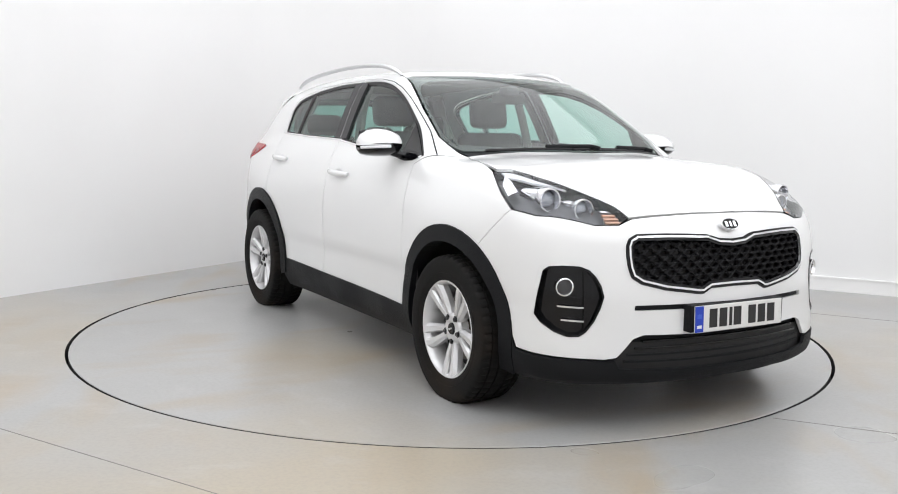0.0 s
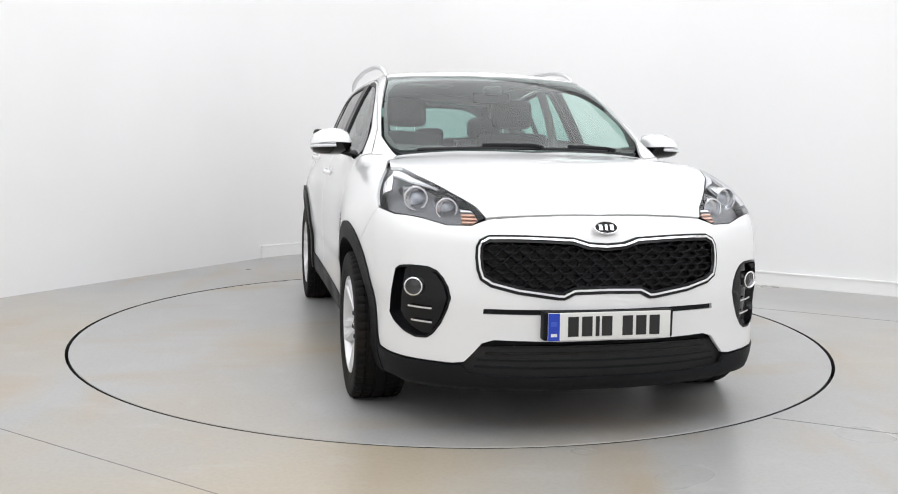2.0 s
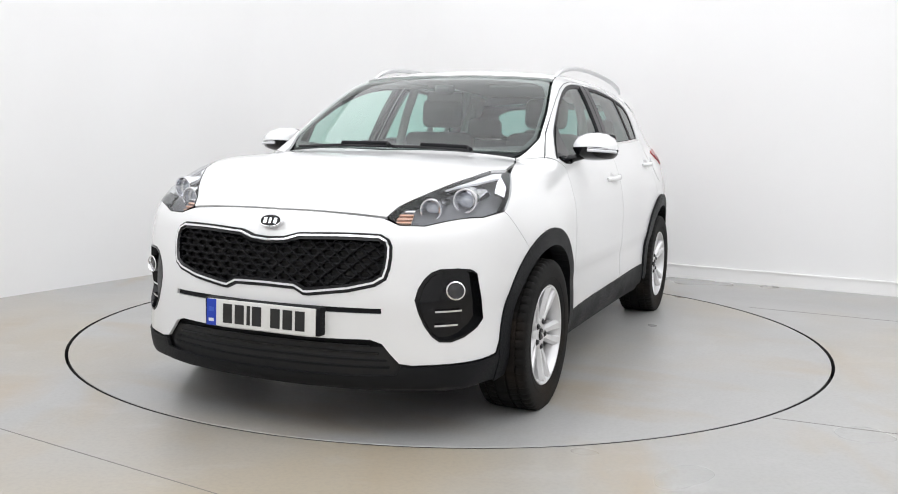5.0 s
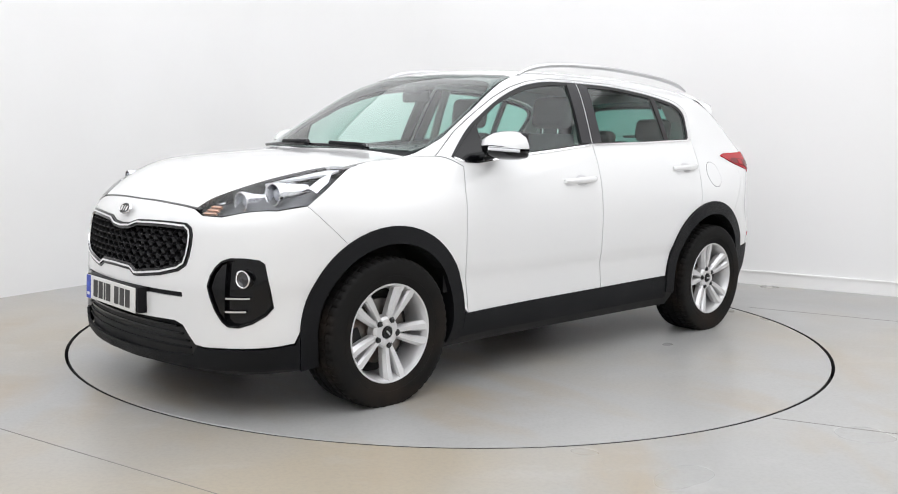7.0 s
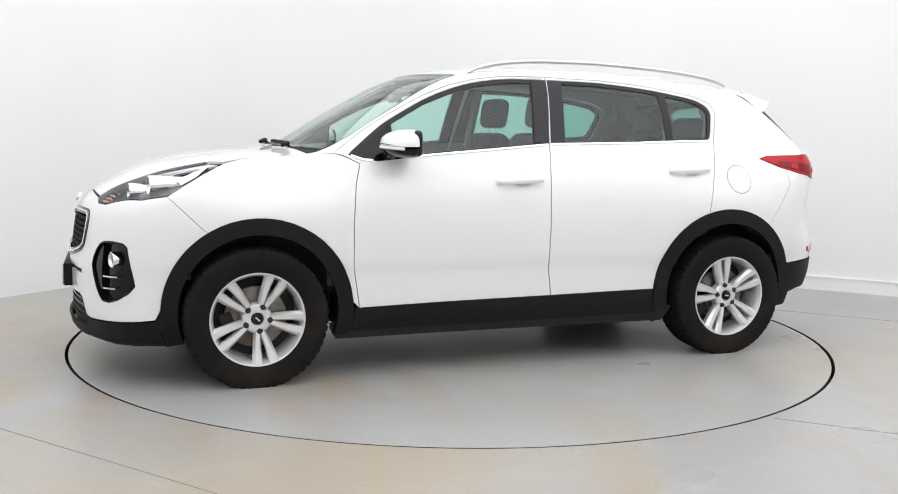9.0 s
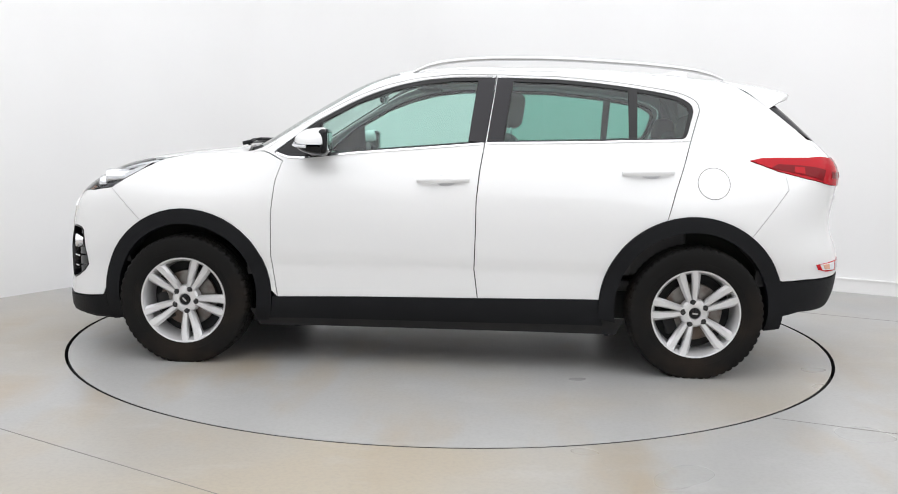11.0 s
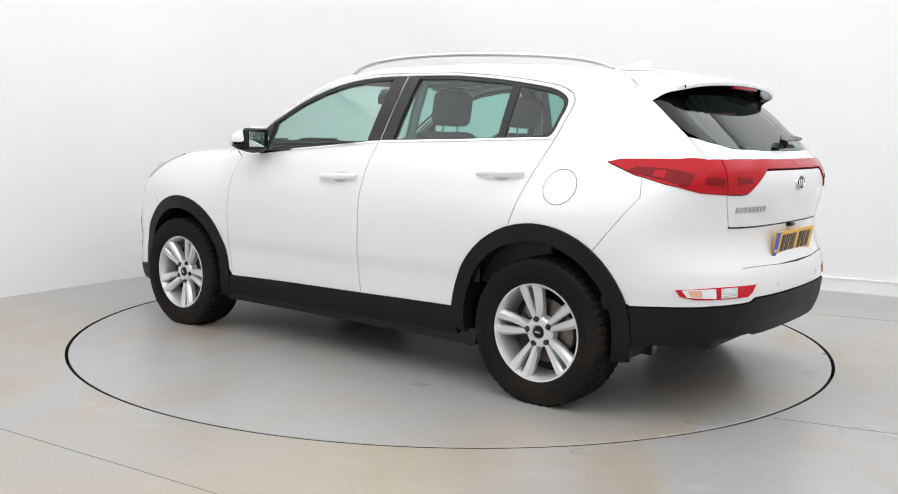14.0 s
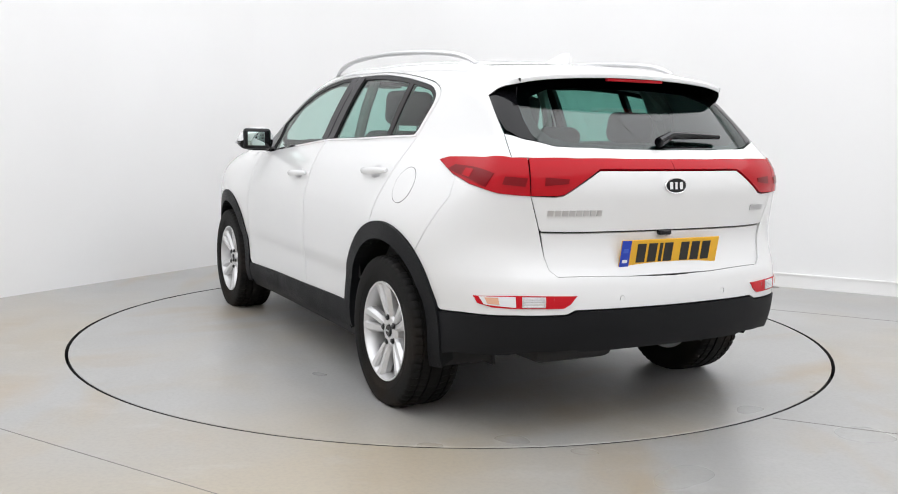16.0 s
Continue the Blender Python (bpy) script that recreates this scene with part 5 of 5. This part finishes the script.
# ---- mirrors, handles, rails, wipers and other fittings
def build_mirror(sy):
    prof = [  # x, z half-sizes along the mirror's width: distance out, centre z, half height, front x, rear x
        (0.845, 1.178, 0.030, 0.700, 0.600), (0.862, 1.178, 0.058, 0.722, 0.590), (0.90, 1.180, 0.068, 0.735, 0.582), (0.95, 1.181, 0.069, 0.735, 0.582),
        (1.00, 1.178, 0.062, 0.722, 0.586), (1.035, 1.172, 0.048, 0.698, 0.592), (1.052, 1.166, 0.026, 0.662, 0.600)]
    shell, low = bmesh.new(), bmesh.new()
    n = 20

    def ring(bm, p, sel):
        y, cz, h, xf, xr = p
        out = []
        for i in range(n + 1):
            a = math.pi * 2 * i / n
            c, s = math.cos(a), math.sin(a)
            x = xr + (xf - xr) * max(c, -0.25) / 1.0 if c > 0 else xr + 0.02 * c
            out.append((x, sy * y, cz - 0.004 + h * 1.05 * math.copysign(abs(s) ** 0.8, s)))
        return out
    rings = [ring(shell, p, 0) for p in prof]
    for bm, test in ((shell, lambda z, cz, h: z > cz - 0.22 * h), (low, lambda z, cz, h: z <= cz - 0.22 * h)):
        vs = [[bm.verts.new(v) for v in r[:-1]] for r in rings]
        for j in range(len(vs) - 1):
            for i in range(n):
                k = (i + 1) % n
                z = (rings[j][i][2] + rings[j][k][2] + rings[j + 1][i][2] + rings[j + 1][k][2]) / 4
                cz = (prof[j][1] + prof[j + 1][1]) / 2
                h = (prof[j][2] + prof[j + 1][2]) / 2
                if test(z, cz, h):
                    bm.faces.new((vs[j][i], vs[j][k], vs[j + 1][k], vs[j + 1][i]))
        for v, j in ((vs[0], 0), (vs[-1], -1)):
            pick = [q for q in v if test(q.co.z, prof[j][1], prof[j][2] * 0.98)]
            if len(pick) > 2:
                bm.faces.new(pick)
        for v in [v for v in bm.verts if not v.link_faces]:
            bm.verts.remove(v)
    m = part("door_mirror", shell, PAINT, car, "white door mirror with a black base", angle=60)
    part("mirror_base", low, PIANO, m, "black lower shell", angle=60)
    bm = bmesh.new()
    tube(bm, [(0.66, sy * 0.80, 1.108), (0.66, sy * 0.85, 1.118), (0.655, sy * 0.90, 1.130)], lambda t: 0.036 - 0.010 * t, 12, 0.62)
    part("mirror_arm", bm, PIANO, m, "black mirror arm")
    bm = bmesh.new()
    hull_box(bm, (0.553, min(sy * 0.862, sy * 1.036), 1.114), (0.598, max(sy * 0.862, sy * 1.036), 1.242), None, 0.021, 3)
    part("mirror_bezel", bm, PIANO, m)
    bm = bmesh.new()
    hull_box(bm, (0.5505, min(sy * 0.905, sy * 1.014), 1.136), (0.5535, max(sy * 0.905, sy * 1.014), 1.220), None, 0.0012)
    # the greenish window it reflects is put into the mirror's own colour
    part("mirror_glass", bm, material("mirror_green_reflection", (0.50, 0.60, 0.57), 0.02, 1.0), m, "mirror glass tinted with a green reflection")
    bm = bmesh.new()
    pts = [(0.738, 0.93), (0.732, 0.98), (0.715, 1.015), (0.69, 1.04), (0.655, 1.056)]
    tube(bm, [(x, sy * y, 1.160 - 0.002 * i) for i, (x, y) in enumerate(pts)], 0.0085, 8, 0.9)
    part("indicator", bm, PALE, m, "clear indicator strip")
    bm = bmesh.new()
    tube(bm, [(x + 0.001, sy * (y + 0.001), 1.1715 - 0.002 * i) for i, (x, y) in enumerate(pts)], 0.0022, 6)
    part("indicator_edge", bm, SATIN, m)


def build_handle(x0, x1, z, sy, door):
    n = 14
    bm = bmesh.new()
    rings = []
    for i in range(n + 1):
        t = i / n
        x = x0 + (x1 - x0) * t
        y = side([(x, z)])[0][1]
        bow = 0.030 * math.sin(math.pi * t) ** 0.6 + 0.004
        hh = 0.0165 * (0.55 + 0.45 * math.sin(math.pi * min(max(t, 0.03), 0.97)) ** 0.5)
        zz = z + 0.010 * t
        rings.append([bm.verts.new((x, sy * (y + bow + dy), zz + dz * hh)) for dy, dz in ((0.0, -0.6), (0.007, -0.95), (0.012, -0.2), (0.010, 0.6), (0.002, 1.0), (-0.006, 0.4), (-0.006, -0.3))])
    for a, b in zip(rings, rings[1:]):
        for i in range(7):
            bm.faces.new((a[i], a[(i + 1) % 7], b[(i + 1) % 7], b[i]))
    bm.faces.new(rings[0][::-1])
    bm.faces.new(rings[-1])
    h = part("door_handle", bm, PAINT, door, "white pull handle", angle=50)
    xm = (x0 + x1) / 2 - 0.015
    bm = bmesh.new()
    # flat silver oval on the door stands for shade in the white grip cup
    cx = [(xm + 0.055 * math.cos(radians(a)), z + 0.002 + 0.030 * math.sin(radians(a))) for a in range(0, 360, 20)]
    child("handle_cup_shade", panel_mesh("handle_cup_shade", side(cx), (90, 8), SATIN, lift=0.0012, thick=0.002, gap=0, grid=0.03, mirror=sy < 0), h, "flat silver oval for the shade in the grip cup")
    bm.free()


def build_rail(sy):
    bm = bmesh.new()
    xs = [(0.165, 1.556), (0.10, 1.585), (0.0, 1.610), (-0.15, 1.627), (-0.3, 1.634), (-0.6, 1.635), (-0.9, 1.623), (-1.15, 1.606), (-1.33, 1.585), (-1.43, 1.562), (-1.49, 1.540)]
    pts = spline([(x, sy * (0.585 - 0.035 * (x + 0.5) ** 2 * 0.6), z) for x, z in xs], False, 0.03, [])
    tube(bm, pts, lambda t: 0.017 * min(1, 0.5 + 6 * min(t, 1 - t)), 12, 0.75)
    r = part("roof_rail", bm, SATIN, car, "satin silver roof rail", angle=60)
    for x, z in ((0.125, 1.560),):
        bm = bmesh.new()
        y = 0.585 - 0.021 * (x + 0.5) ** 2
        hull_box(bm, (x - 0.034, sy * y - 0.009, z - 0.035), (x + 0.034, sy * y + 0.009, z - 0.004), None, 0.008)
        part("rail_foot", bm, SATIN, r)


for s, df, dr in ((1, FDL, RDL), (-1, FDR, RDR)):
    build_mirror(s)
    build_handle(0.110, -0.160, 0.988, s, df)
    build_handle(-0.940, -1.205, 1.045, s, dr)
    build_rail(s)


def build_fittings():
    # windscreen wipers on the cowl
    cowl = full([(1.185, 0, 1.142), (1.10, 0.40, 1.137), (1.03, 0.62, 1.125), (0.93, 0.665, 1.135), (1.02, 0.40, 1.15), (1.09, 0.0, 1.16)])
    panel("cowl", cowl, (0, 55), PLASTIC, car, "black cowl panel under the windscreen", pair=False, lift=-0.014, thick=0.004, gap=0)
    for a, b, c in (((1.160, 0.05), (1.135, -0.25), (1.050, -0.56)), ((1.105, 0.46), (1.150, 0.20), (1.160, -0.10))):
        pts = []
        for x, y in (a, b, c):
            q = cast(np.array([[x, y, 2.0]]), np.array([0, 0, -1.0]), 1.2, 160)[0]
            pts.append((q[0], q[1], q[2] + 0.016))
        bm = bmesh.new()
        tube(bm, spline(pts, False, 0.04, []), 0.008, 8)
        w = part("wiper", bm, PIANO, car, "black windscreen wiper")
        bm = bmesh.new()
        tube(bm, [(pts[0][0] + 0.035, pts[0][1], pts[0][2] + 0.004), (pts[0][0], pts[0][1] - 0.03, pts[0][2] + 0.014), (pts[1][0], pts[1][1], pts[1][2] + 0.012)], 0.011, 8)
        part("wiper_arm", bm, PLASTIC, w)
    # rear wiper
    pts = tail([(0.03, 1.195), (-0.06, 1.225), (-0.20, 1.225), (-0.34, 1.222)])
    bm = bmesh.new()
    tube(bm, [p + np.array([-0.024, 0, 0.012]) for p in pts], lambda t: 0.022 - 0.012 * t, 10)
    part("rear_wiper", bm, PIANO, car, "black rear wiper at rest")
    # aerial fin
    bm = bmesh.new()
    rings = []
    for x, h, w in ((-1.20, 0.004, 0.004), (-1.26, 0.020, 0.020), (-1.32, 0.040, 0.026), (-1.37, 0.052, 0.024), (-1.40, 0.050, 0.016), (-1.405, 0.004, 0.010)):
        z = cast(np.array([[x, 0, 2.0]]), np.array([0, 0, -1.0]), 1.0, 120)[0][2]
        rings.append([bm.verts.new((x, dy * w, z - 0.003 + dz * h)) for dy, dz in ((-1, 0), (-0.6, 0.6), (-0.15, 1), (0.15, 1), (0.6, 0.6), (1, 0))])
    for a, b in zip(rings, rings[1:]):
        for i in range(5):
            bm.faces.new((a[i], a[i + 1], b[i + 1], b[i]))
    part("aerial_fin", bm, PAINT, car, "white shark-fin aerial", angle=60)
    # fuel flap: a round lid in a fine dark groove, on the left
    ring = [(-1.405 + 0.083 * math.cos(radians(a)), 1.000 + 0.080 * math.sin(radians(a))) for a in range(0, 360, 12)]
    ring2 = [(-1.405 + 0.0805 * math.cos(radians(a)), 1.000 + 0.0775 * math.sin(radians(a))) for a in range(0, 360, 12)]
    panel("fuel_flap_groove", side(ring), (96, 12), SEAL, car, pair=False, lift=0.0004, thick=0.002, gap=0, holes=[side(ring2)], grid=0.05)
    panel("fuel_flap", side(ring2), (96, 12), PAINT, car, "round white fuel flap", pair=False, lift=0.0012, thick=0.002, gap=0.0003)


build_fittings()


# ---- cabin
def build_cabin():
    # lining under the roof, clear of the glass
    panel("headliner", full([(0.16, 0, 1.57), (0.10, 0.45, 1.56), (-0.4, 0.50, 1.58), (-1.1, 0.48, 1.57), (-1.45, 0.42, 1.54), (-1.48, 0, 1.55)]), (0, 88), LINING, car,
          "pale grey headliner", pair=False, lift=-0.035, thick=0.004, gap=0, grid=0.08)
    bm = bmesh.new()
    hull_box(bm, (-1.95, -0.66, 0.40), (0.95, 0.66, 0.46), None, 0.02)
    part("cabin_floor", bm, TRIM, car)
    # dashboard with a cowl over the dials
    bm = bmesh.new()
    rings = []
    for i in range(21):
        y = -0.66 + 1.32 * i / 20
        k = 0.075 * (y / 0.66) ** 2
        h = 0.030 * math.exp(-(((y + 0.36) / 0.15) ** 2))
        rings.append([bm.verts.new(p) for p in ((1.02 - 2 * k, y, 1.065), (0.80 - k, y, 1.085 + h * 0.5), (0.66 - k, y, 1.080 + h), (0.60 - k, y, 1.045 + h), (0.62 - k, y, 0.90), (0.72, y, 0.70))])
    for a, b in zip(rings, rings[1:]):
        for j in range(5):
            bm.faces.new((a[j], a[j + 1], b[j + 1], b[j]))
    part("dashboard", bm, TRIM, car, "dark grey dashboard")
    # steering wheel on the right
    m = Matrix.Translation((0.47, -0.36, 0.985)) @ pose(0, 0, 0, 0, -66, 0)
    bm = bmesh.new()
    ring = [[bm.verts.new(m @ Vector(((0.185 + 0.016 * math.cos(b)) * math.cos(a), (0.185 + 0.016 * math.cos(b)) * math.sin(a), 0.016 * math.sin(b))))
             for b in [2 * math.pi * j / 8 for j in range(8)]] for a in [2 * math.pi * i / 32 for i in range(32)]]
    for i in range(32):
        for j in range(8):
            bm.faces.new((ring[i][j], ring[i][(j + 1) % 8], ring[(i + 1) % 32][(j + 1) % 8], ring[(i + 1) % 32][j]))
    wheel = part("steering_wheel", bm, TRIM, car, "dark steering wheel")
    bm = bmesh.new()
    hull_box(bm, (-0.06, -0.085, -0.03), (0.06, 0.085, 0.02), m, 0.02)
    hull_box(bm, (-0.02, -0.18, -0.012), (0.02, 0.18, 0.004), m, 0.006)
    part("wheel_boss", bm, TRIM, wheel)

    def cushion(name, a, b, mm, parent, bev, label="", mat=FABRIC):
        b2 = bmesh.new()
        hull_box(b2, a, b, mm, bev, 4)
        return part(name, b2, mat, parent, label, angle=50)

    def headrest(x, y, z, seat, w=0.27, h=0.19, lean=8):
        mm = Matrix.Translation((x, y, z)) @ pose(0, 0, 0, 0, -lean, 0)
        hr = cushion("headrest", (-0.055, -w / 2, -h / 2), (0.055, w / 2, h / 2), mm, seat, 0.045, "dark fabric headrest")
        for s in (-1, 1):
            b3 = bmesh.new()
            tube(b3, [mm @ Vector((0, s * 0.06, -h / 2 + 0.01)), mm @ Vector((-0.002, s * 0.06, -h / 2 - 0.09))], 0.006, 8)
            part("post", b3, CHROME, hr, "chrome post")
    for y in (0.36, -0.36):
        seat = cushion("front_seat", (-0.22, y - 0.25, 0.56), (0.33, y + 0.25, 0.74), None, car, 0.07, "dark grey fabric front seat")
        mm = Matrix.Translation((-0.20, y, 0.70)) @ pose(0, 0, 0, 0, -17, 0)
        cushion("backrest", (-0.07, -0.245, -0.04), (0.07, 0.245, 0.56), mm, seat, 0.06)
        for s in (-1, 1):
            cushion("bolster", (0.0, s * 0.20 - 0.05, 0.02), (0.11, s * 0.20 + 0.05, 0.44), mm, seat, 0.045)
        headrest(-0.385, y, 1.365, seat)
    bench = cushion("rear_bench", (-1.15, -0.64, 0.56), (-0.62, 0.64, 0.76), None, car, 0.07, "dark grey fabric rear bench")
    for y, w in ((0.42, 0.42), (0.0, 0.40), (-0.42, 0.42)):
        mm = Matrix.Translation((-1.12, y, 0.70)) @ pose(0, 0, 0, 0, -22, 0)
        cushion("bench_back", (-0.07, -w / 2, -0.02), (0.07, w / 2, 0.52), mm, bench, 0.05)
    headrest(-1.345, 0.43, 1.275, bench, 0.26, 0.15, 12)
    headrest(-1.345, -0.43, 1.275, bench, 0.26, 0.15, 12)
    headrest(-1.335, 0.0, 1.225, bench, 0.22, 0.09, 12)
    # boot cover, door trims, rear-view mirror
    cushion("parcel_shelf", (-2.02, -0.58, 1.075), (-1.40, 0.58, 1.095), None, car, 0.006, "dark parcel shelf", TRIM)
    for s in (1, -1):
        cushion("door_trim", (-1.30, s * 0.735 - 0.02, 0.5), (0.80, s * 0.735 + 0.02, 1.075), None, car, 0.02, "dark door lining", TRIM)
        b4 = bmesh.new()
        tube(b4, [(-0.30, s * 0.645, 1.12), (-0.33, s * 0.60, 1.35), (-0.345, s * 0.545, 1.52)], 0.028, 8)
        part("belt_pillar", b4, LINING, car, "pale pillar lining")
        b4 = bmesh.new()
        tube(b4, [(-1.36, s * 0.62, 1.15), (-1.42, s * 0.57, 1.33), (-1.38, s * 0.50, 1.50)], 0.06, 8)
        part("rear_pillar", b4, LINING, car, "pale pillar lining")
    b5 = bmesh.new()
    hull_box(b5, (0.385, -0.11, 1.405), (0.415, 0.11, 1.468), None, 0.012)
    rv = part("rear_view_mirror", b5, PIANO, car, "black rear-view mirror")
    b5 = bmesh.new()
    hull_box(b5, (0.36, -0.05, 1.455), (0.455, 0.05, 1.505), pose(0, 0, 0), 0.02)
    part("sensor_box", b5, TRIM, rv)
    for y in (0.36, -0.36):
        cushion("sun_visor", (0.08, y - 0.17, 1.500), (0.22, y + 0.17, 1.515), pose(0, 0, 0), car, 0.006, "pale sun visor", LINING)


build_cabin()


def motions():
    rows = [(t, Matrix.Rotation(radians(a), 4, "Z") @ Matrix.Translation((-AXIS[0], -AXIS[1], 0))) for t, a in TURN]
    walk(car, rows)
    walk(turntable, [(t, Matrix.Rotation(radians(a), 4, "Z")) for t, a in TURN])


motions()
